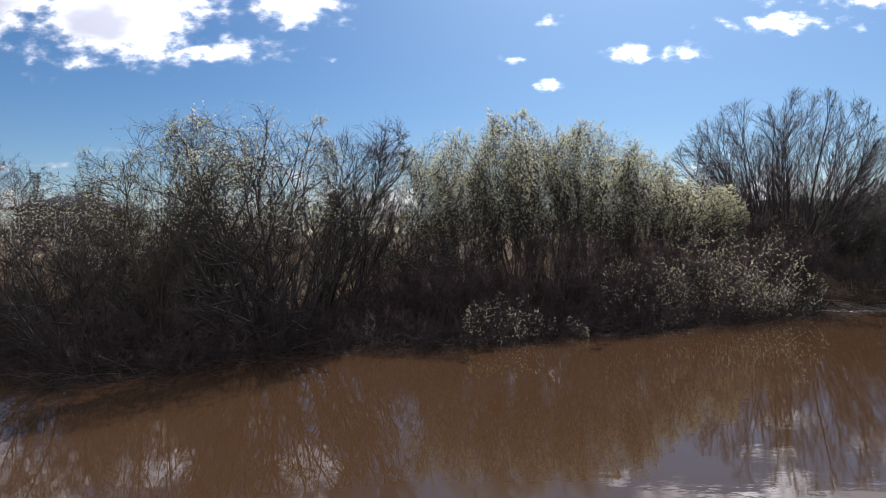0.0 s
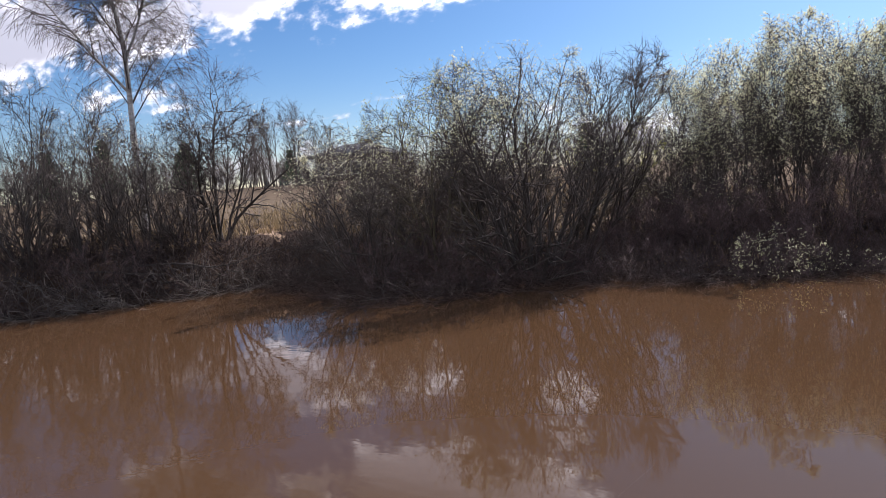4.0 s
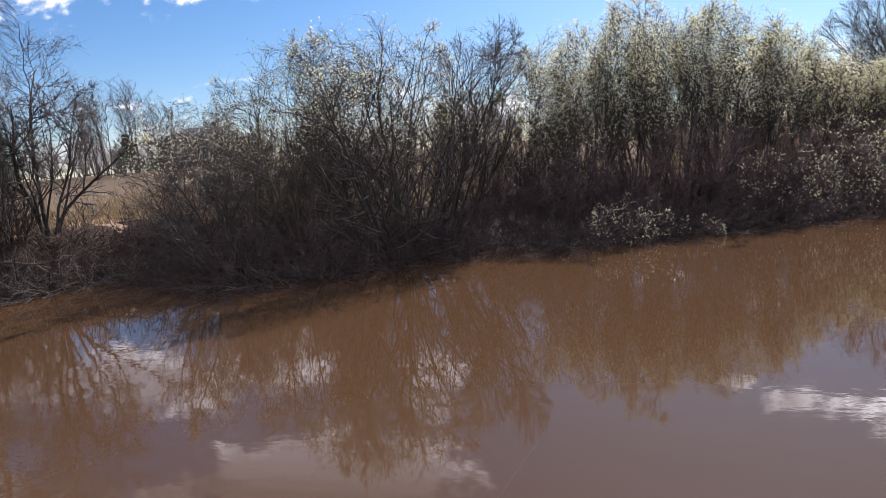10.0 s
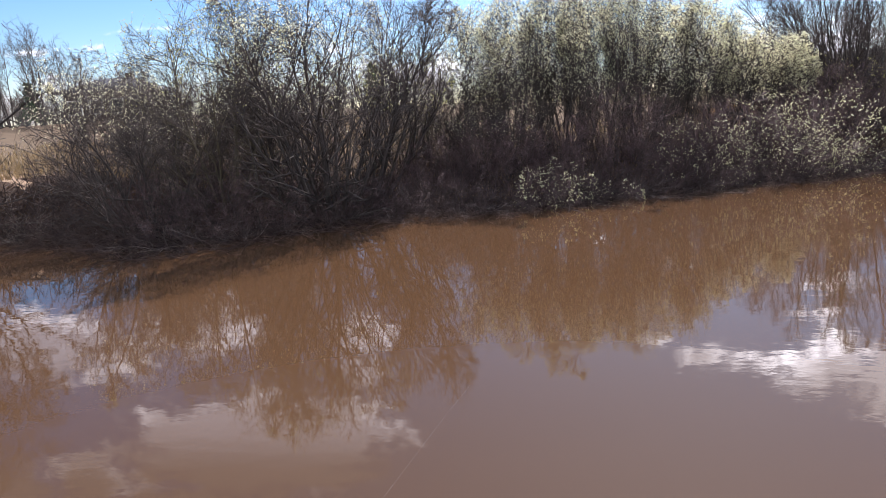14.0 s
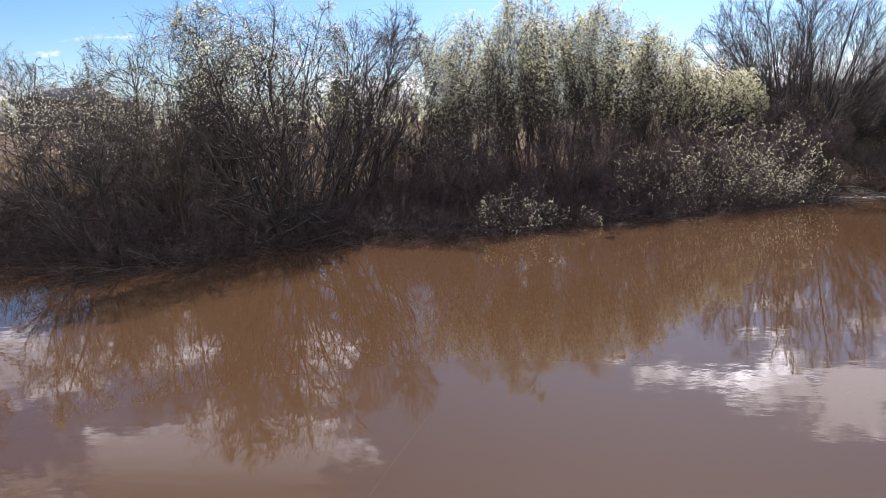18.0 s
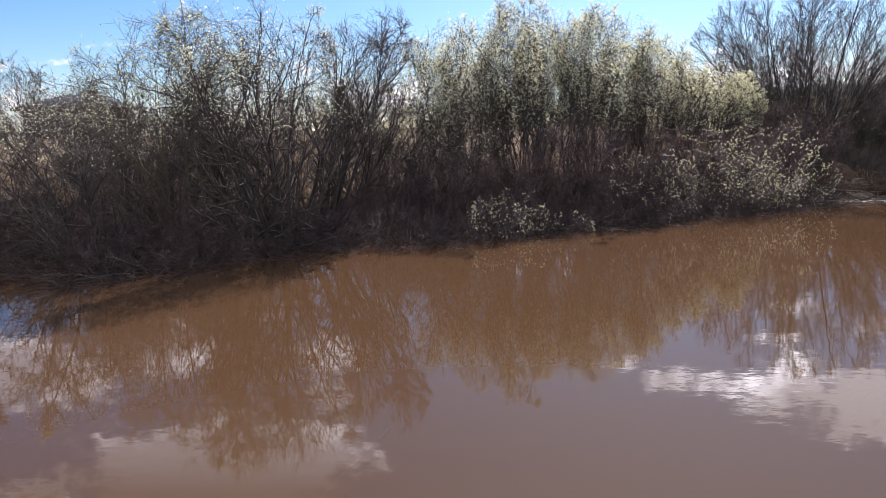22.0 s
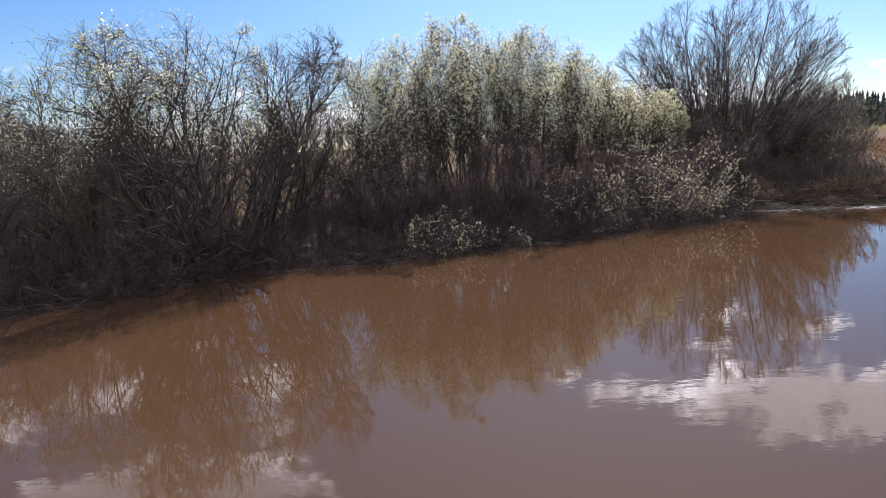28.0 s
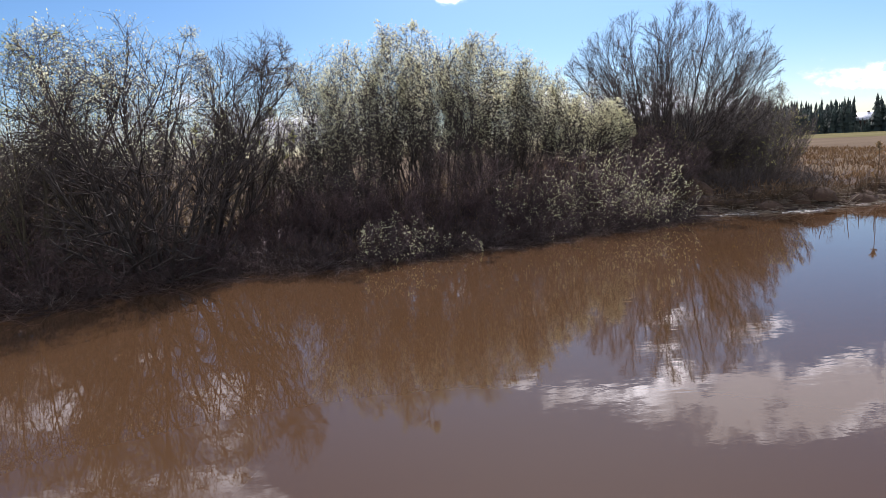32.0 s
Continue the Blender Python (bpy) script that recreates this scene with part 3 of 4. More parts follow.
def birch(x, y, h, seed):
    """A birch: one pale trunk that forks, long rising limbs, hanging bare twigs."""
    g = np.random.default_rng(seed)
    t = tagged(new("birch_tree"), "young birch with a pale forked trunk and drooping bare twigs", "birch")
    t.location = (x, y, ground_at(x, y))
    right = unit(np.array([-y, x, 0.0])) * -1
    trunk = np.stack([right * q + np.array([0, 0, z]) for z, q in zip(np.linspace(-0.1, h, 9), (0, 0.03, 0.0, 0.04, 0.06, -0.1, -0.3, -0.42, -0.5))])[None]
    part("trunk", smooth(raw_mesh("trunk", *tubes(trunk, taper(np.array([0.105]), 8, 0.12), 9), M_BIRCH)), t)
    main = [(4.0, -2.5, 3.4), (4.9, 1.45, 3.7), (5.2, -1.5, 3.0), (3.6, 1.3, 1.7)]
    limbs, rad = [], []
    for z, side, up in main:
        d = right * side + np.array([0, 0, up]) + g.normal(0, 0.3, 3)
        limbs.append((z, d))
        rad.append(0.045 if up > 3.2 else 0.028)
    for k, z in enumerate(np.linspace(3.2, h * 0.93, 17)):
        a = k * 2.4 + 0.8
        ln_ = (h - z) * 0.33 + 0.7
        limbs.append((z, np.array([math.cos(a), math.sin(a), 1.25]) * ln_ * 0.62))
        rad.append(0.020 * (1.15 - 0.6 * z / h))
    p = np.array([np.array([np.interp(z, trunk[0, :, 2], trunk[0, :, 0]), np.interp(z, trunk[0, :, 2], trunk[0, :, 1]), z]) for z, _ in limbs])
    d = np.array([q for _, q in limbs])
    ln_, rad = np.linalg.norm(d, axis=1), np.array(rad)
    s1 = shoots(g, p, unit(d), ln_, 7, 0.07, 0.03)
    for k in range(len(limbs)):
        part("limb", smooth(raw_mesh("limb", *tubes(s1[k:k + 1], taper(rad[k:k + 1], 7, 0.2), 5), M_BARK if rad[k] < 0.03 else M_BIRCH)), t)
    p2, d2, l2, r2, _ = offspring(g, s1, ln_, rad, 17, 0.18, 40, 0.34, 0.6, 0.4)
    s2 = shoots(g, p2, d2, l2, 4, 0.12, -0.03)
    p3, d3, l3, _, _ = offspring(g, s2, l2, r2, 16, 0.15, 46, 0.8, 0.6, 0.2)
    s3 = shoots(g, p3, unit(d3 + np.array([0, 0, -0.35])), np.clip(l3, 0.15, 0.8), 3, 0.1, -0.28)
    v, f = joined([tubes(s2, taper(np.maximum(r2, 0.0065), 4, 0.5)), tubes(s3, np.tile([0.0054, 0.0048, 0.0042, 0.0036], (len(s3), 1)))])
    part("crown", raw_mesh("crown", v, f, M_TWIG_DARK), t, kind="stuff")
    pick = g.random(len(s3)) < 0.10
    v, tr = leaves(g, s3[pick, 2], np.tile([[0, 0, -1.0]], (int(pick.sum()), 1)), 0.03, 2)
    part("foliage", raw_mesh("foliage", v, np.zeros((0, 4), int), M_LEAF, tr), t, kind="stuff")


GREY = dict(bark=M_BARK, twig=M_TWIG, leaf=M_CATKIN)
FRONT = dict(bark=M_BARK, twig=M_TWIG, leaf=M_CATKIN)
OLIVE = dict(bark=M_BARK_OLIVE, twig=M_TWIG, leaf=M_LEAF)
G1, G2, G3 = "willows on the far bank", "dense willow thicket", "low catkin willows"
BUSH, TREE, SHRUB = "willow_bush", "leaning_willow_tree", "willow_shrub"

# far bank, from the downstream end: thicket with the birch
for i, (x, y, h, half, ln_) in enumerate([(-14.4, 8.9, 5.0, 1.5, (-0.12, 0)), (-13.4, 9.8, 4.3, 1.3, (-0.05, 0.05)), (-12.6, 10.5, 3.9, 1.2, (-0.1, 0)), (-15.9, 9.4, 5.3, 1.5, (-0.05, 0)), (-12.1, 11.4, 3.5, 1.0, (0.05, 0)),
                                          (-17.4, 8.4, 5.0, 1.5, (0, 0)), (-15.2, 11.2, 4.3, 1.3, (0, 0)), (-13.4, 12.2, 3.7, 1.2, (0.05, 0))]):
    woody(BUSH, "grey many-stemmed willow bush with sparse buds at the water", "willow", G1, 100 + i, x, y, h * 1.06, half, 12, 10, 12, 5, 42, 0.45, 0.034, ln_, 0.03, 0.2, 0.55,
          wander=0.15, a1=36, a2=42, leaf_n=0.16, leaf_lo=0.4, leaf_size=0.034, thin=0.0033, lobe=0.25, bark=M_BARK, twig=M_TWIG_DARK, leaf=M_CATKIN)
birch(-14.5, 12.3, 10.6, 120)
woody(TREE, "bare crooked willow beside the open field", "willow", G1, 121, -11.45, 11.9, 4.9, 1.4, 7, 12, 15, 6, 20, 0.2, 0.050, (0.13, 0), 0.0, 0.22, 0.62,
      wander=0.2, a1=44, a2=46, l1=0.30, thin=0.0034, leaf_n=0.05, leaf_size=0.034, lobe=0.3, **GREY)
woody(BUSH, "low spreading willow bush with a few buds", "willow", G1, 130, -6.9, 11.6, 4.15, 1.8, 16, 10, 12, 6, 52, 0.3, 0.038, (0.02, -0.04), 0.012, 0.3, 0.56, leaf_n=0.7, leaf_lo=0.48, leaf_size=0.031, wander=0.12, crowd=0.8, **FRONT)
woody(BUSH, "light airy willow bush with opening catkins", "willow", G1, 136, -8.2, 13.2, 3.2, 1.15, 13, 10, 12, 5, 32, 0.4, 0.018, (0, 0), 0.03, 0.3, 0.55, leaf_n=0.3, leaf_size=0.029, leaf_lo=0.4, **FRONT)
woody(BUSH, "light airy willow bush with opening catkins", "willow", G1, 137, -9.3, 15.4, 2.9, 1.0, 9, 8, 6, 4, 26, 0.4, 0.018, (0, 0), 0.03, 0.3, 0.55, leaf_n=0.2, leaf_size=0.032, leaf_lo=0.4, **GREY)
woody(BUSH, "greenish willow bush with young catkins", "willow", G1, 131, -5.6, 12.2, 4.4, 1.65, 14, 10, 13, 6, 48, 0.35, 0.040, (0, 0), 0.012, 0.3, 0.58, leaf_n=0.7, leaf_lo=0.46, leaf_size=0.032, wander=0.12, **OLIVE)
woody(BUSH, "broad willow bush with pale green catkins above the water", "willow", G1, 132, -3.5, 12.4, 5.05, 2.1, 18, 11, 14, 6, 50, 0.3, 0.058, (-0.06, -0.03), 0.012, 0.3, 0.6, leaf_n=0.9, leaf_lo=0.45, leaf_size=0.033, wander=0.10, lobe=0.12, poke=0.03, **FRONT)
woody(BUSH, "green willow bush between the larger ones", "willow", G1, 133, -4.6, 13.6, 4.15, 1.5, 11, 9, 12, 5, 42, 0.35, 0.03, (0, 0), 0.012, 0.3, 0.6, leaf_n=0.36, leaf_lo=0.38, leaf_size=0.036, wander=0.12, **OLIVE)
woody(TREE, "bare brown willow leaning over with a fan crown", "willow", G1, 134, -2.8, 13.4, 4.95, 1.1, 7, 12, 20, 6, 26, 0.10, 0.055, (0.30, 0), 0.012, 0.36, 0.72,
      wander=0.09, a1=36, a2=40, l1=0.34, leaf_n=0.06, leaf_size=0.034, lobe=0.1, **GREY)
woody(BUSH, "green willow bush behind the leaning tree", "willow", G1, 135, -2.2, 15.2, 3.2, 1.0, 12, 10, 16, 5, 30, 0.3, 0.024, (0, 0), 0.012, 0.3, 0.6, leaf_n=0.5, leaf_lo=0.35, leaf_size=0.036, wander=0.12, **OLIVE)
for i, (x, s, h) in enumerate([(-15.2, 0.7, 1.7), (-12.6, 0.7, 1.5), (-7.4, 0.8, 1.3), (-6.0, 0.7, 1.5), (-5.0, 0.6, 1.4), (-3.4, 0.7, 1.2), (-2.3, 0.6, 1.2), (-4.3, 2.4, 1.5), (-6.4, 2.3, 1.5), (-1.5, 1.2, 1.4)]):
    woody(SHRUB, "dark bare willow shrub sprawling over the bank", "willow", "low bare shrubs", 150 + i, x, float(bank_y(x)) + s, h, 0.8 * h + 0.1, 13, 8, 6, 2, 62, 0.5, 0.013, (0, -0.15), 0.02,
          0.06, 0.4, l1=0.45, l2=0.2, l3=0.12, thin=0.0033, wander=0.16, crowd=0.0, bark=M_BARK, twig=M_TWIG_RED)

for i, (x, h) in enumerate([(-5.5, 1.1), (-4.6, 1.2), (-3.8, 1.0), (-3.0, 1.2), (-2.0, 1.0), (-1.1, 1.2), (-0.2, 1.1), (0.7, 1.0), (2.6, 1.1), (3.5, 1.2), (4.4, 1.0), (7.0, 1.1), (8.2, 1.0)]):
    woody(SHRUB, "low bare shrub hanging over the dark water", "willow", "low bare shrubs", 180 + i, x, float(bank_y(x)) + 0.25, h, 1.1 * h, 12, 7, 5, 2, 64, 0.5, 0.011, (0, -0.7), -0.015,
          0.06, 0.4, l1=0.45, l2=0.22, l3=0.14, thin=0.0032, wander=0.18, crowd=0.0, a2=42, bark=M_BARK, twig=M_TWIG_RED)

for i, (x, y, h) in enumerate([(-8.3, 14.6, 1.7), (-7.7, 13.7, 1.9), (-6.6, 13.6, 2.2), (-5.4, 14.6, 2.4), (-7.2, 14.4, 2.3), (-6.0, 15.4, 2.4), (-4.6, 15.8, 2.4), (-1.5, 15.7, 1.9), (-0.5, 15.2, 1.9), (0.5, 15.0, 1.9)]):
    woody(BUSH, "brown bare willow bush behind the front row", "willow", "back row of willows", 160 + i, x, y, h, 0.5 * h, 12, 9, 12, 4, 36, 0.45, 0.016, (0, 0), 0.03,
          0.15, 0.5, l1=0.4, l2=0.18, l3=0.1, wander=0.12, leaf_n=0.14, leaf_size=0.032, leaf_lo=0.3, **GREY)

# the dense thicket in the middle
for i, (x, y, h, half) in enumerate([(-0.5, 16.0, 3.95, 0.85), (0.65, 15.8, 4.15, 0.9), (1.7, 16.0, 4.35, 0.9), (2.8, 16.2, 4.35, 0.9), (3.9, 16.4, 4.25, 0.9), (4.9, 16.7, 4.05, 0.9), (5.9, 17.1, 3.75, 0.9), (6.9, 17.5, 3.05, 0.95), (2.2, 17.6, 4.5, 1.0), (4.4, 18.0, 4.3, 1.0), (0.2, 17.4, 4.3, 0.9), (7.9, 18.4, 2.6, 0.9)]):
    woody(BUSH, "dense upright willow full of pale yellow-green catkins", "willow", G2, 200 + i, x, y, h * 1.08, half + 0.15, 17, 10, 13, 5, 22, 0.55, 0.024, (0, -0.02), 0.022, 0.3, 0.66,
          wander=0.11, a1=36, a2=44, l1=0.30, l2=0.14, l3=0.085, thin=0.0033, leaf_n=0.85, leaf_lo=0.28, leaf_soft=0.5, leaf_size=0.038, per=2, slim=0.62, lobe=0.16, poke=0.08, crowd=0.9, **GREY)
for i, (x, y, h) in enumerate([(-1.2, 14.0, 1.5), (0.1, 13.9, 1.7), (1.6, 14.3, 1.8), (3.0, 14.8, 2.4), (4.3, 15.0, 2.0), (7.6, 16.6, 2.0), (8.8, 17.3, 2.3), (10.0, 17.6, 1.7), (5.9, 15.8, 1.9)]):
    woody(SHRUB, "dark bare willow shrub in the shade of the thicket", "willow", G2, 230 + i, x, y, h, 0.62 * h, 14, 9, 7, 3, 44, 0.55, 0.013, (0, -0.08), 0.03,
          0.08, 0.5, l1=0.42, l2=0.2, l3=0.11, thin=0.0034, wander=0.12, crowd=0.0, bark=M_BARK, twig=M_TWIG_RED)
for i, (x, y, h, half, n, ln_) in enumerate([(1.1, 12.7, 1.5, 0.85, 0.16, (0.0, -0.2)), (2.1, 12.9, 1.15, 0.8, 0.14, (0.1, -0.25)), (4.7, 14.3, 2.0, 1.1, 0.16, (-0.1, -0.25)), (5.8, 14.6, 2.5, 1.2, 0.2, (0.0, -0.25)), (6.9, 14.9, 2.6, 1.25, 0.26, (0.12, -0.22)), (7.7, 15.3, 1.8, 1.1, 0.28, (0.28, -0.22))]):
    woody(SHRUB, "low willow shrub with white-green catkins over the water", "willow", G3, 250 + i, x, y, h, half, 12, 8, 6, 5, 54, 0.4, 0.012, ln_, 0.02, 0.1, 0.5,
          l1=0.42, l2=0.2, l3=0.11, crowd=0.0, leaf_n=n * 1.3, leaf_size=0.037, per=2, leaf_lo=0.1, leaf_soft=0.4, slim=0.62, bark=M_BARK, twig=M_TWIG_RED, leaf=M_CATKIN_GREEN)

# upstream: the round fan-shaped willow and its neighbours
woody("round_willow_tree", "large bare willow with a round fan crown", "willow", "", 304, 11.25, 20.4, 5.9, 3.5, 140, 7, 11, 5, 66, 0.9, 0.032, (0.0, 0), 0.006, 0.26, 0.56,
      wander=0.05, a1=22, a2=30, l1=0.27, l2=0.12, l3=0.07, thin=0.0034, lobe=0.0, crowd=0.4, bark=M_BARK, twig=M_TWIG)
for i, (x, y, h, half, ln_) in enumerate([(14.0, 20.4, 3.3, 1.2, (0.35, 0)), (15.0, 21.2, 3.3, 1.2, (0.4, 0)), (9.4, 19.4, 2.8, 1.1, (0, 0)), (12.4, 18.8, 2.1, 0.9, (0.15, 0)), (14.2, 19.0, 2.0, 0.9, (0.4, 0)), (11.0, 18.4, 2.0, 0.9, (0, 0)),
                                          (13.4, 19.4, 2.5, 1.0, (0.4, 0)), (15.2, 20.2, 2.3, 0.9, (0.5, 0)), (10.2, 18.8, 2.1, 1.0, (0, 0)), (12.9, 18.0, 1.7, 0.8, (0.3, 0))]):
    woody(BUSH, "brown bare willow bush leaning over the reeds", "willow", "bushes by the round willow", 310 + i, x, y, h, half, 14, 9, 10, 4, 34, 0.5, 0.016, ln_, 0.03, 0.15, 0.55,
          a1=24, a2=30, l1=0.36, l2=0.16, l3=0.09, thin=0.0034, wander=0.08, leaf_n=0.08, leaf_size=0.036, leaf_lo=0.1, bark=M_BARK_OLIVE, twig=M_TWIG, leaf=M_LEAF)


def fallen_branch(x0, y0, x1, y1, z1, r, seed):
    g = np.random.default_rng(seed)
    a, b = np.array([x0, y0, max(ground_at(x0, y0), 0) + r]), np.array([x1, y1, z1])
    s = shoots(g, a[None] * 0, unit(b - a)[None], np.array([np.linalg.norm(b - a)]), 8, 0.09, 0.0)
    p, d, l, q, _ = offspring(g, s, np.array([np.linalg.norm(b - a)]), np.array([r]), 9, 0.2, 45, 0.3, 0.5)
    w = shoots(g, p, d, l, 4, 0.15, 0.02)
    t = tagged(new("fallen_branch"), "bare dead branch lying along the bank", "branch", "fallen branches on the bank")
    t.location = a
    part("limb", smooth(raw_mesh("limb", *tubes(s, taper(np.array([r]), 8, 0.4), 6), M_BARK)), t)
    q = np.maximum(q, 0.005)
    for k in range(len(w)):
        part("twig", raw_mesh("twig", *tubes(w[k:k + 1], taper(q[k:k + 1], 4, 0.4)), M_TWIG_OLD), t)


for i, (x0, y0, x1, y1, z1, r) in enumerate([(-12.6, 9.9, -10.3, 10.9, 0.75, 0.035), (-12.2, 9.6, -9.6, 11.6, 0.55, 0.03), (-13.4, 9.2, -11.2, 9.7, 0.4, 0.03), (-14.2, 8.4, -12.4, 8.6, 0.1, 0.025),
                                            (-11.4, 10.6, -8.9, 11.5, 0.45, 0.025), (-12.9, 8.7, -11.9, 8.4, 0.05, 0.02), (-10.6, 11.1, -8.6, 11.2, 0.1, 0.02), (-3.2, 11.6, -2.0, 11.0, 0.1, 0.02), (-1.2, 13.0, -0.3, 12.2, 0.05, 0.02)]):
    fallen_branch(x0, y0, x1, y1, z1, r, 380 + i)


# ---- undergrowth, grass, litter ----
def brush(name, label, seed, xs, n, s_lo, s_hi, length, side, mat_, lean_y, up, thin, z0=0.0):
    rng = np.random.default_rng(seed)
    x = rng.uniform(xs[0], xs[1], n)
    s = rng.uniform(s_lo, s_hi, n)
    keep = (np.abs(x + 10.7) > 0.8) | (s < 1.5)              # the bare sandy landing stays open
    x, s = x[keep], s[keep]
    n = len(x)
    y = bank_y(x) + s
    p = np.stack([x, y, np.maximum(land_z(x, y), 0.0) + z0 - 0.04], -1)
    d = unit(np.stack([rng.normal(0, 0.6, n), rng.normal(lean_y, 0.5, n), rng.uniform(0.3, 1.2, n)], -1))
    ln_ = length * rng.uniform(0.4, 1.2, n)
    s = shoots(rng, p, d, ln_, 4, 0.25, up)
    p1, d1, l1, r1, _ = offspring(rng, s, ln_, np.full(n, thin * 2), side, 0.15, 40, 0.45, 0.7)
    s1 = shoots(rng, p1, d1, l1, 1, 0.2, up)
    s[..., 2] = np.maximum(s[..., 2], 0.004)
    s1[..., 2] = np.maximum(s1[..., 2], 0.004)
    v, f = tubes(s, taper(np.full(n, thin * 1.8), 4, 0.4))
    v1, f1 = spikes(s1, thin * 1.2)
    return tagged(new(name, raw_mesh(name, np.concatenate([v, v1]), f, mat_, f1 + len(v))), label, "undergrowth", kind="stuff")


brush("undergrowth", "dark tangled twigs along the foot of the willows", 400, (-16, 9.5), 2700, -0.5, 1.8, 0.85, 3, M_UNDER_SHADE, -0.25, 0.0, 0.0034)
brush("undergrowth", "dark tangled twigs behind the willows", 403, (-6.5, 10), 1200, 1.6, 3.5, 1.1, 4, M_UNDER_SHADE, 0.0, 0.05, 0.0042)
brush("undergrowth", "dark tangled stems under the bushes downstream", 404, (-16.5, -9.0), 1100, -0.5, 2.2, 1.2, 4, M_UNDER_SHADE, -0.1, 0.0, 0.0062)
brush("undergrowth", "dark tangled twigs under the round willow", 406, (9.0, 15.0), 1200, 1.2, 4.5, 0.9, 4, M_TWIG_DARK, 0.0, 0.02, 0.0045)
brush("undergrowth", "half-flooded bare twigs standing in the shaded water", 405, (-9.2, 9.3), 2000, -1.6, -0.1, 0.8, 3, M_UNDER_SHADE, -0.5, -0.12, 0.0032)
brush("brushwood", "grey dead twigs hanging down to the water", 401, (-16.5, -9.6), 420, -0.9, 0.7, 1.0, 6, M_TWIG_OLD, -0.7, -0.14, 0.0045)
brush("brushwood", "grey dead twigs hanging down to the water", 402, (-9.6, 8.5), 240, -1.0, 0.5, 0.7, 5, M_TWIG_OLD, -0.6, -0.12, 0.0040)


def blades(name, label, seed, x, y, height, mat_, lean=0.35, width=0.008):
    rng = np.random.default_rng(seed)
    n = len(x)
    p = np.stack([x, y, np.maximum(land_z(x, y), 0) - 0.02], -1)
    d = unit(np.stack([rng.normal(0, lean, n), rng.normal(0, lean, n), np.ones(n)], -1))
    h = (height * rng.uniform(0.4, 1.3, n))[:, None]
    s = unit(np.stack([rng.normal(size=n), rng.normal(size=n), 0 * x], -1))
    w = (width * (1 + np.hypot(x, y) / 22) * rng.uniform(0.6, 1.3, n))[:, None]
    mid = p + d * h * 0.55
    tip = mid + unit(d + np.stack([rng.normal(0, 0.6, n), rng.normal(0, 0.6, n), rng.uniform(-0.9, 0.3, n)], -1)) * h * 0.45
    v = np.stack([p - s * w, p + s * w, mid + s * w * 0.7, mid - s * w * 0.7, tip], 1)
    i = np.arange(n)[:, None] * 5
    return tagged(new(name, raw_mesh(name, v.reshape(-1, 3), i + np.array([[0, 1, 2, 3]]), mat_, i + np.array([[3, 2, 4]]))), label, "grass", kind="stuff")


rng = np.random.default_rng(7)


def scatter(n, x0, x1, s0, s1, power=1.6):
    x = rng.uniform(x0, x1, n)
    return x, bank_y(x) + s0 + (s1 - s0) * rng.random(n) ** power


blades("dry_grass", "matted straw-coloured dry grass on the bank", 500, *scatter(14000, -16, -4, 2.2, 26), 0.28, M_STRAW)
blades("dry_grass", "matted straw-coloured dry grass on the bank", 501, *scatter(11000, -4, 10, 0.6, 16), 0.25, M_STRAW)
blades("reed_stubble", "broken dry reeds on the field edge", 502, *scatter(22000, 9, 34, 0.3, 26), 0.30, M_STUBBLE, 0.55)
blades("bank_sedge", "dark withered sedge hanging over the waterline", 504, *scatter(2500, -15, 9, 0.6, 1.8, 1.0), 0.2, M_SEDGE, 0.7)
blades("dry_grass", "matted straw-coloured dry grass on the bank", 503, *scatter(5000, -30, -14, 0.5, 20), 0.3, M_STRAW)


def litter():
    n = 1500
    x = rng.uniform(8.3, 22, n)
    y = bank_y(x) + rng.normal(0.25, 0.4, n)
    p = np.stack([x, y, np.maximum(land_z(x, y), 0) + rng.uniform(0.01, 0.07, n)], -1)
    d = unit(np.stack([rng.normal(0, 1, n), rng.normal(0, 0.3, n), rng.normal(0, 0.06, n)], -1))
    s = shoots(rng, p, d, rng.uniform(0.15, 0.7, n), 3, 0.05, -0.02)
    s[..., 2] = np.maximum(s[..., 2], 0.006)
    v, f = tubes(s, taper(np.full(n, 0.0085), 3, 0.6))
    tagged(new("reed_litter", raw_mesh("reed_litter", v, f, M_LITTER)), "pale broken reed stems washed up along the waterline", "litter", kind="stuff")

    # Near-white bits laid along the waterline stand in for its bright glints
    n = 130
    x = np.concatenate([rng.uniform(8.2, 12.6, 95), rng.uniform(12.6, 19, 35)])
    y = bank_y(x) - 0.25 + 0.1 * np.sin(x * 3) + rng.normal(0, 0.12, n)
    p = np.stack([x, y, rng.uniform(0.006, 0.02, n)], -1)
    d = unit(np.stack([np.ones(n), rng.normal(0, 0.25, n), 0 * x], -1))
    v, f = tubes(shoots(rng, p, d, rng.uniform(0.06, 0.35, n), 2, 0.04, 0.0), taper(np.full(n, 0.010), 2, 0.6))
    tagged(new("floating_reeds", raw_mesh("floating_reeds", v, f, M_PALE)), "bleached reed bits floating in a line, standing in for the shore's white glint", "litter", kind="stuff")


litter()


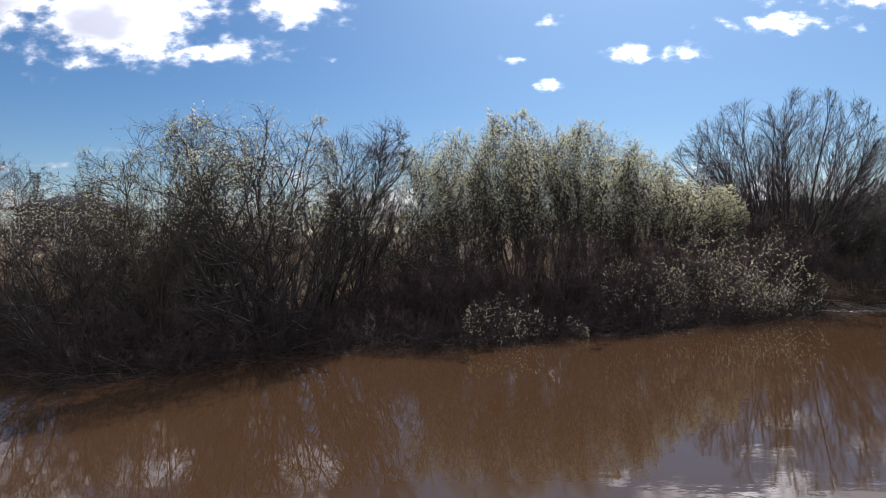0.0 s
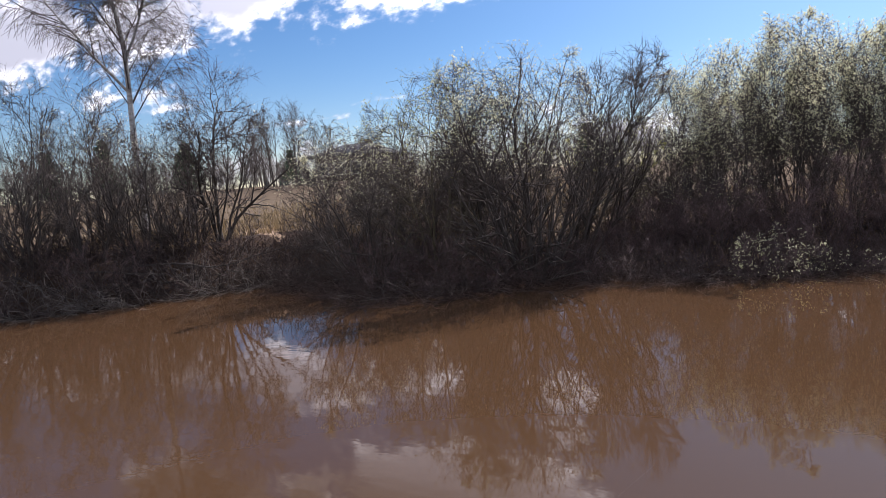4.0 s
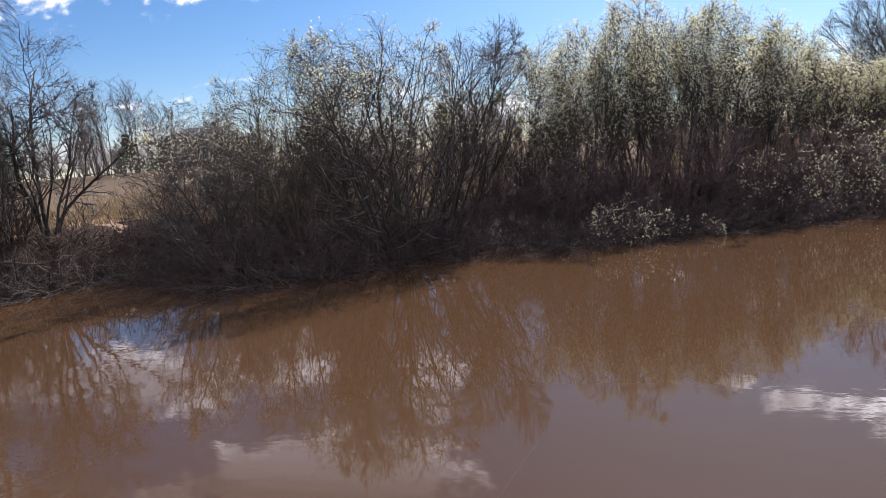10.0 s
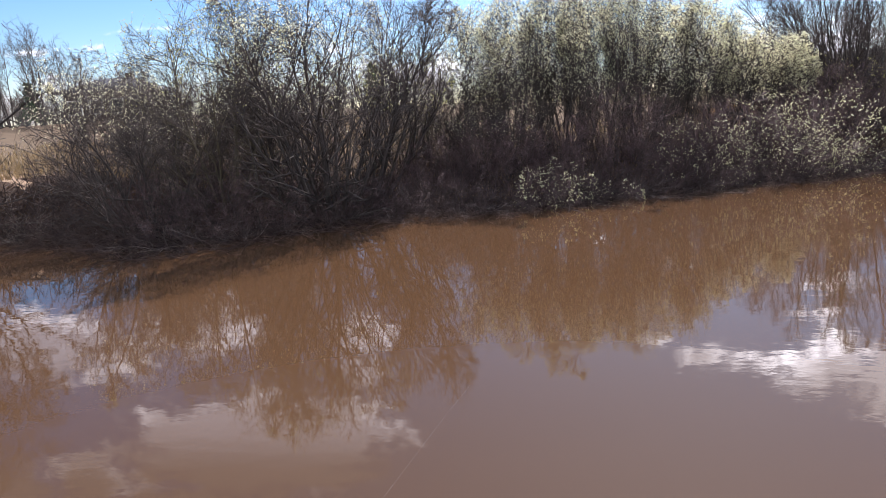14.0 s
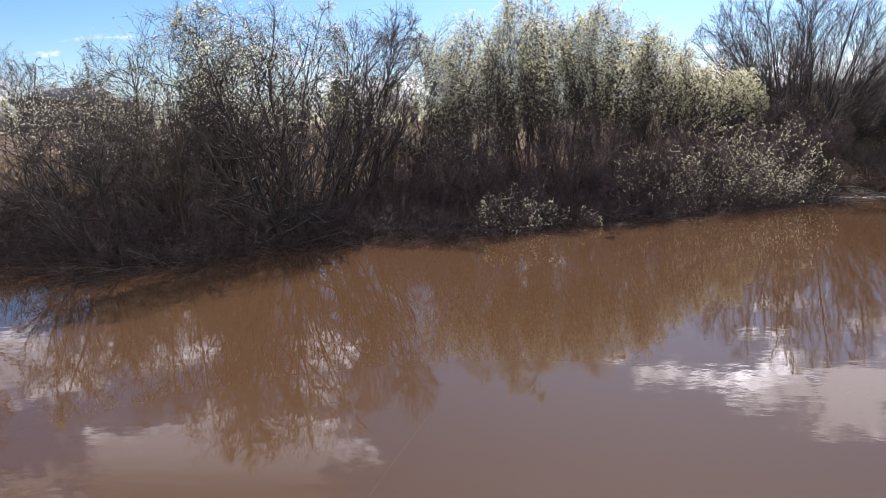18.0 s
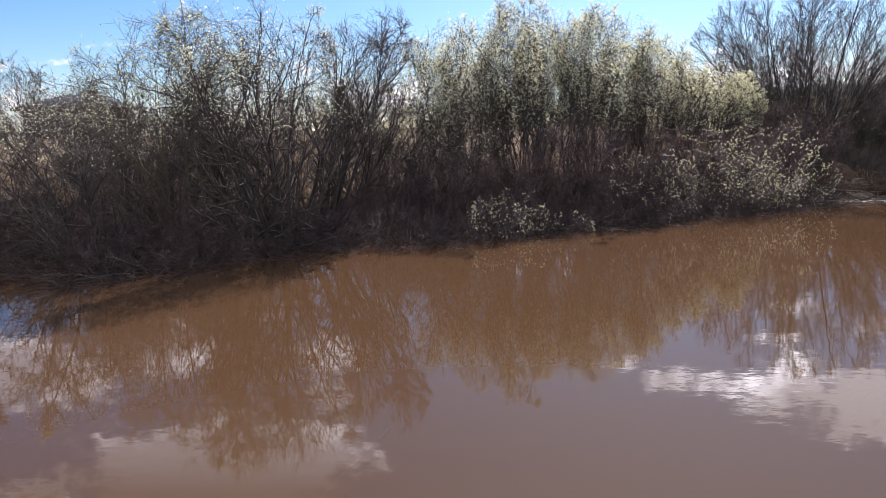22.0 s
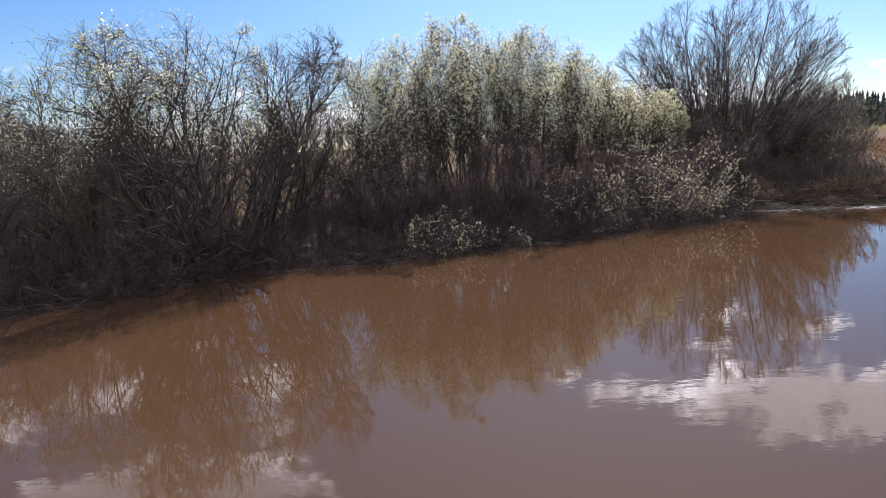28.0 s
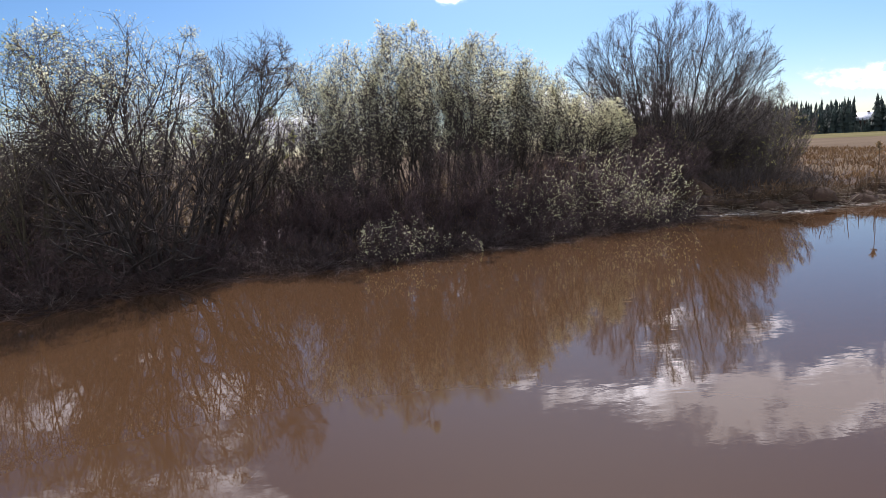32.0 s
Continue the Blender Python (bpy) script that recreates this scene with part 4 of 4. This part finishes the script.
def tussock(x, y, r, seed):
    g = np.random.default_rng(seed)
    n = 130
    a, q = g.random(n) * 2 * np.pi, np.sqrt(g.random(n)) * r * 0.4
    p = np.stack([np.cos(a) * q, np.sin(a) * q, np.full(n, -0.03)], -1)
    d = unit(np.stack([np.cos(a) * 0.7, np.sin(a) * 0.7, np.ones(n)], -1) + g.normal(0, 0.2, (n, 3)))
    s = shoots(g, p, d, r * g.uniform(0.8, 1.7, n), 4, 0.1, -0.28)
    v, f = tubes(s, taper(np.full(n, 0.006), 4, 0.3))
    t = tagged(new("grass_tussock", raw_mesh("grass_tussock", v, f, M_SEDGE)), "dry brown sedge tussock at the waterline", "tussock", "tussocks on the shore")
    t.location = (x, y, max(ground_at(x, y), 0.0))


for i, (x, dy, r) in enumerate([(9.2, 0.3, 0.32), (10.0, 0.4, 0.26), (11.9, 0.5, 0.36), (12.8, 0.3, 0.25), (13.6, 0.5, 0.32), (14.6, 0.3, 0.22), (15.6, 0.6, 0.34), (16.8, 0.4, 0.3), (18.2, 0.6, 0.3), (9.6, 0.8, 0.36), (10.6, 0.25, 0.3), (11.2, 0.9, 0.42), (12.3, 0.8, 0.4), (13.1, 0.9, 0.36), (14.1, 0.8, 0.42), (15.1, 0.9, 0.36), (16.2, 0.9, 0.4), (17.5, 0.8, 0.38), (14.9, 0.2, 0.3), (17.2, 0.2, 0.26)]):
    tussock(x, float(bank_y(x)) + dy, r, 600 + i)


def hummock(x, y, r, h, seed):
    """A rounded hummock of matted sedge and mud, with short withered blades on it."""
    g = np.random.default_rng(seed)
    k, m = 16, 7
    a = np.arange(k) * 2 * np.pi / k
    e = np.linspace(0, np.pi / 2 * 0.97, m)
    lump = 1 + 0.10 * np.sin(3 * a + g.random() * 6)[None] + 0.08 * np.sin(5 * a + g.random() * 6)[None] + g.normal(0, 0.04, (m, k))
    v = np.stack([np.cos(a)[None] * np.cos(e)[:, None] * r * 1.25 * lump, np.sin(a)[None] * np.cos(e)[:, None] * r * lump, (np.sin(e)[:, None] * h * lump) - 0.06], -1).reshape(-1, 3)
    i = (np.arange(m - 1)[:, None] * k + np.arange(k)[None]).ravel()
    j = (np.arange(m - 1)[:, None] * k + (np.arange(k) + 1)[None] % k).ravel()
    t = tagged(new("hummock"), "brown hummock of matted sedge on the muddy shore", "hummock", "hummocks on the shore")
    t.location = (x, y, max(ground_at(x, y), 0.0))
    part("mound", smooth(raw_mesh("mound", v, np.stack([i, j, j + k, i + k], -1), M_GROUND)), t)
    n = 220
    q = v[g.integers(0, len(v), n)]
    d = unit(q * np.array([1, 1, 0.6]) + g.normal(0, 0.5, (n, 3)) * r + np.array([0, 0, 0.1]))
    s = shoots(g, q, d, r * g.uniform(0.3, 0.8, n), 3, 0.15, -0.35)
    s[..., 2] = np.maximum(s[..., 2], -0.05)
    part("matted_sedge", raw_mesh("matted_sedge", *tubes(s, taper(np.full(n, 0.006), 3, 0.3)), M_SEDGE), t, "withered drooping blades", "stuff")


for i, (x, y, r, h) in enumerate([(10.1, 16.6, 0.40, 0.40), (9.95, 15.9, 0.36, 0.26), (11.5, 15.35, 0.42, 0.26), (12.4, 15.4, 0.36, 0.28), (13.0, 15.35, 0.40, 0.34), (14.6, 15.6, 0.46, 0.32), (10.8, 15.7, 0.3, 0.2), (13.9, 15.5, 0.3, 0.22), (16.0, 16.2, 0.45, 0.3)]):
    hummock(x, y, r, h, 660 + i)


def reed(x, y, h, lean_x, seed, plume):
    g = np.random.default_rng(seed)
    t = tagged(new("reed"), "single dry reed stalk standing at the waterline", "reed", "reeds on the shore")
    t.location = (x, y, max(ground_at(x, y), -0.25))
    s = shoots(g, np.zeros((1, 3)), unit(np.array([[lean_x, 0.0, 1.0]])), np.array([h]), 6, 0.03, 0.0)
    part("stalk", raw_mesh("stalk", *tubes(s, taper(np.array([0.015]), 6, 0.5), 5), M_SEDGE), t)
    if plume:
        p = np.repeat(s[:, -1], 40, 0) + g.normal(0, 0.015, (40, 3)) + np.array([0, 0, 1]) * g.uniform(-0.12, 0.08, (40, 1))
        v, tr = leaves(g, p, np.tile([[0.1, 0, 1.0]], (40, 1)), 0.12, 1, 0.45)
        part("plume", raw_mesh("plume", v, np.zeros((0, 4), int), M_STRAW, tr), t, "pale feathery seed head")


for i, (x, dy, h, l, pl) in enumerate([(13.9, 0.0, 1.05, 0.05, 0), (13.2, 0.1, 0.7, -0.1, 0), (14.5, 0.1, 0.75, 0.1, 0), (15.2, 0.15, 1.45, 0.07, 1), (15.0, 0.0, 0.9, -0.05, 0), (16.0, 0.2, 0.7, 0.1, 0), (12.7, 0.05, 0.65, 0.12, 0), (16.7, 0.1, 0.8, 0, 0)]):
    reed(x, float(bank_y(x)) + dy, h, l, 640 + i, pl)


# ---- far things: spruces, bare trees, houses, woods ----
def spruce(x, y, h, seed):
    g = np.random.default_rng(seed)
    t = tagged(new("spruce"), "dark green spruce behind the willows", "spruce", "spruces in the field")
    t.location = (x, y, ground_at(x, y))
    s = np.stack([np.zeros(7), np.zeros(7), np.linspace(-0.1, h, 7)], -1)[None]
    part("trunk", raw_mesh("trunk", *tubes(s, taper(np.array([h * 0.018]), 6, 0.1), 7), M_BARK), t)
    nb = 150
    z = np.linspace(0.08, 0.97, nb) * h
    a = np.arange(nb) * 2.4 + g.normal(0, 0.3, nb)
    ln_ = (h - z) * 0.33 * g.uniform(0.7, 1.15, nb) + 0.15
    d = unit(np.stack([np.cos(a), np.sin(a), g.uniform(-0.25, 0.1, nb)], -1))
    b = shoots(g, np.stack([0 * z, 0 * z, z], -1), d, ln_, 4, 0.05, 0.02)
    m = 14
    i = g.integers(0, 4, (nb, m))
    p = b[np.arange(nb)[:, None], i] + (b[np.arange(nb)[:, None], i + 1] - b[np.arange(nb)[:, None], i]) * g.random((nb, m, 1))
    w = np.repeat(d[:, None], m, 1) + g.normal(0, 0.6, (nb, m, 3)) + np.array([0, 0, -0.35])
    v, tr = leaves(g, p.reshape(-1, 3), unit(w.reshape(-1, 3)), h * 0.075, 1, 0.3)
    part("crown", raw_mesh("crown", v, np.zeros((0, 4), int), M_NEEDLE, tr), t, kind="stuff")


for i, (x, y, h) in enumerate([(-40.0, 31.5, 4.1), (-36.2, 35.5, 3.9), (-44, 30, 3.6), (-7.1, 40, 3.4), (-38.5, 37, 3.0), (-33, 44, 3.0)]):
    spruce(x, y, h, 700 + i)
for i, (x, y, h) in enumerate([(-28.9, 39.0, 7.2), (-26.3, 38.5, 5.4), (-30.2, 41.0, 6.6), (-31.4, 39.5, 6.7), (-24.0, 42.0, 4.6), (-27.6, 40.5, 6.0), (-33.2, 40.5, 6.2), (-46.0, 36.0, 7.0), (-50.0, 33.0, 6.5), (-34.5, 42.0, 5.0)]):
    woody("bare_tree", "slim bare tree at the edge of the field", "tree", "bare trees by the field", 720 + i, x, y, h, 0.2 * h, 3, 12, 8, 3, 10, 0.2, 0.04, (0, 0), 0.03, 0.2, 0.5,
          bark=M_BARK, twig=M_FAR_TWIG, thin=0.007, a1=30)


def prism(name, w, d, z0, z1, ridge, mat_, over=0.0, hip=0.0):
    """A roof body: eaves at z0, ridge at ridge, ends drawn in by hip."""
    x, y = w / 2 + over, d / 2 + over
    v = [(-x, -y, z0), (x, -y, z0), (x, y, z0), (-x, y, z0), (-x, -y, z1), (x, -y, z1), (x, y, z1), (-x, y, z1), (-x + hip, 0, ridge), (x - hip, 0, ridge)]
    q = [(0, 3, 2, 1), (0, 1, 5, 4), (1, 2, 6, 5), (2, 3, 7, 6), (3, 0, 4, 7), (4, 5, 9, 8), (6, 7, 8, 9)]
    return raw_mesh(name, v, q, mat_, [(5, 6, 9), (7, 4, 8)])


def box(name, cx, cy, cz, sx, sy, sz, mat_):
    bm = bmesh.new()
    bmesh.ops.create_cube(bm, size=1.0, matrix=Matrix.Translation((cx, cy, cz)) @ Matrix.Diagonal((sx, sy, sz, 1)))
    bmesh.ops.bevel(bm, geom=bm.edges[:], offset=min(sx, sy, sz) * 0.08, segments=1, affect="EDGES")
    me = bpy.data.meshes.new(name)
    bm.to_mesh(me)
    bm.free()
    me.materials.append(mat_)
    return me


def house(label, x, y, turn, w, d, eave, ridge, hip, wall, roof, trim):
    t = tagged(new("house"), label, "house")
    t.matrix_world = pose(x, y, ground_at(x, y) - 0.1, 0, 0, turn)
    part("wall", box("wall", 0, 0, eave / 2, w, d, eave, wall), t)
    part("roof", prism("roof", w, d, eave + 0.004, eave + 0.16, ridge, roof, 0.5, hip), t)
    part("chimney", box("chimney", w * 0.15, 0.3, ridge, 0.6, 0.6, 0.7, wall), t)
    for i in range(4):
        wx = -w / 2 + w * (i + 0.5) / 4
        win = part("window", box("window", wx, -d / 2 - 0.02, eave * 0.52, 1.1, 0.08, 1.2, trim), t)
        part("pane", box("pane", wx, -d / 2 - 0.05, eave * 0.52, 0.9, 0.06, 1.0, M_GLASS), win)


house("dark wooden house with a hipped dark roof beyond the field", -31.2, 52.5, 12, 6.4, 7.0, 2.3, 3.6, 2.4, M_WALL, M_ROOF, M_PAINT)
house("small house with a pale metal roof by the woods", 146, 158, -42, 4.6, 5, 3.4, 5.6, 0.3, M_WALL, M_METAL_ROOF, M_WALL)


def woods():
    g = np.random.default_rng(77)
    vs, ts, o = [], [], 0
    for i in range(2300):
        b = radians(g.uniform(-62, 62) if i < 170 else g.uniform(22, 64) if i < 620 else g.uniform(26, 58) if i < 1500 else g.uniform(32, 47))
        dist = g.uniform(205, 250)
        if b < 0.35:
            dist, h = dist * 1.25, g.uniform(4, 8)
        else:
            h = g.uniform(6.6, 10.8)
        if i > 980:
            h *= 0.75
        if radians(42.0) < b < radians(43.4):
            h *= 0.42
        x, y = math.sin(b) * dist, math.cos(b) * dist
        z = ground_at(x, y) - 0.3
        r = h * g.uniform(0.16, 0.26)
        for j in range(7):
            z0, z1 = z + h * (0.04 + j * 0.13), z + h * (0.30 + j * 0.118)
            rr = r * (1 - j / 7.6)
            k = 10
            a = np.arange(k) * 2 * np.pi / k + g.random()
            q = rr * np.where(np.arange(k) % 2, 1.0, 0.55) * g.uniform(0.8, 1.2, k)
            ring = np.stack([x + np.cos(a) * q, y + np.sin(a) * q, z0 + g.normal(0, h * 0.015, k)], -1)
            vs.append(np.concatenate([ring, [[x, y, min(z1, z + h)]]]))
            ts.append(np.stack([np.arange(k), (np.arange(k) + 1) % k, np.full(k, k)], -1) + o)
            o += k + 1
    tagged(new("woods", raw_mesh("woods", np.concatenate(vs), np.zeros((0, 4), int), M_WOODS, np.concatenate(ts))), "dark spruce woods beyond the field", "woods", kind="stuff")


woods()


def far_copse():
    """Bare trees along the far edge of the field, each a stem with rising twigs."""
    g = np.random.default_rng(91)
    n, m = 330, 60
    b, dist = np.radians(g.uniform(-64, 26, n)), g.uniform(85, 150, n)
    h = g.uniform(4.0, 7.5, n) * (0.8 + 0.35 * np.sin(np.degrees(b) * 0.35) ** 2) * dist / 115
    x, y = np.sin(b) * dist, np.cos(b) * dist
    foot = np.stack([x, y, land_z(x, y) - 0.2], -1)
    top = foot + np.stack([g.normal(0, 0.3, n), g.normal(0, 0.3, n), h], -1)
    t = 0.2 + 0.75 * g.random((n, m))
    p = foot[:, None] + (top - foot)[:, None] * t[..., None]
    a = g.random((n, m)) * 2 * np.pi
    out = (0.30 * (1 - t) + 0.08) * h[:, None] * g.uniform(0.5, 1.1, (n, m))
    q = p + np.stack([np.cos(a) * out, np.sin(a) * out, out * 1.5], -1)
    seg = np.concatenate([np.stack([foot, top], 1), np.stack([p, q], 2).reshape(-1, 2, 3)])
    rad = np.concatenate([h * 0.016, np.full(n * m, 0.030)])[:, None]
    v, f = spikes(seg, rad)
    tagged(new("far_copse", raw_mesh("far_copse", v, np.zeros((0, 4), int), M_FAR_TWIG, f)), "row of bare grey trees beyond the field", "woods", kind="stuff")


far_copse()

# a fishing line that runs from the near bank into the water
s = np.array([[(-1.02, 0.55, 0.80), (-0.9, 1.4, 0.66), (-0.73, 2.46, 0.42), (-0.57, 3.5, 0.19), (-0.42, 4.4, -0.01)]])
tagged(new("fishing_line", raw_mesh("fishing_line", *tubes(s, np.full((1, 5), 0.00034), 4), M_LINE)), "thin pale fishing line slanting into the water", "fishing line")
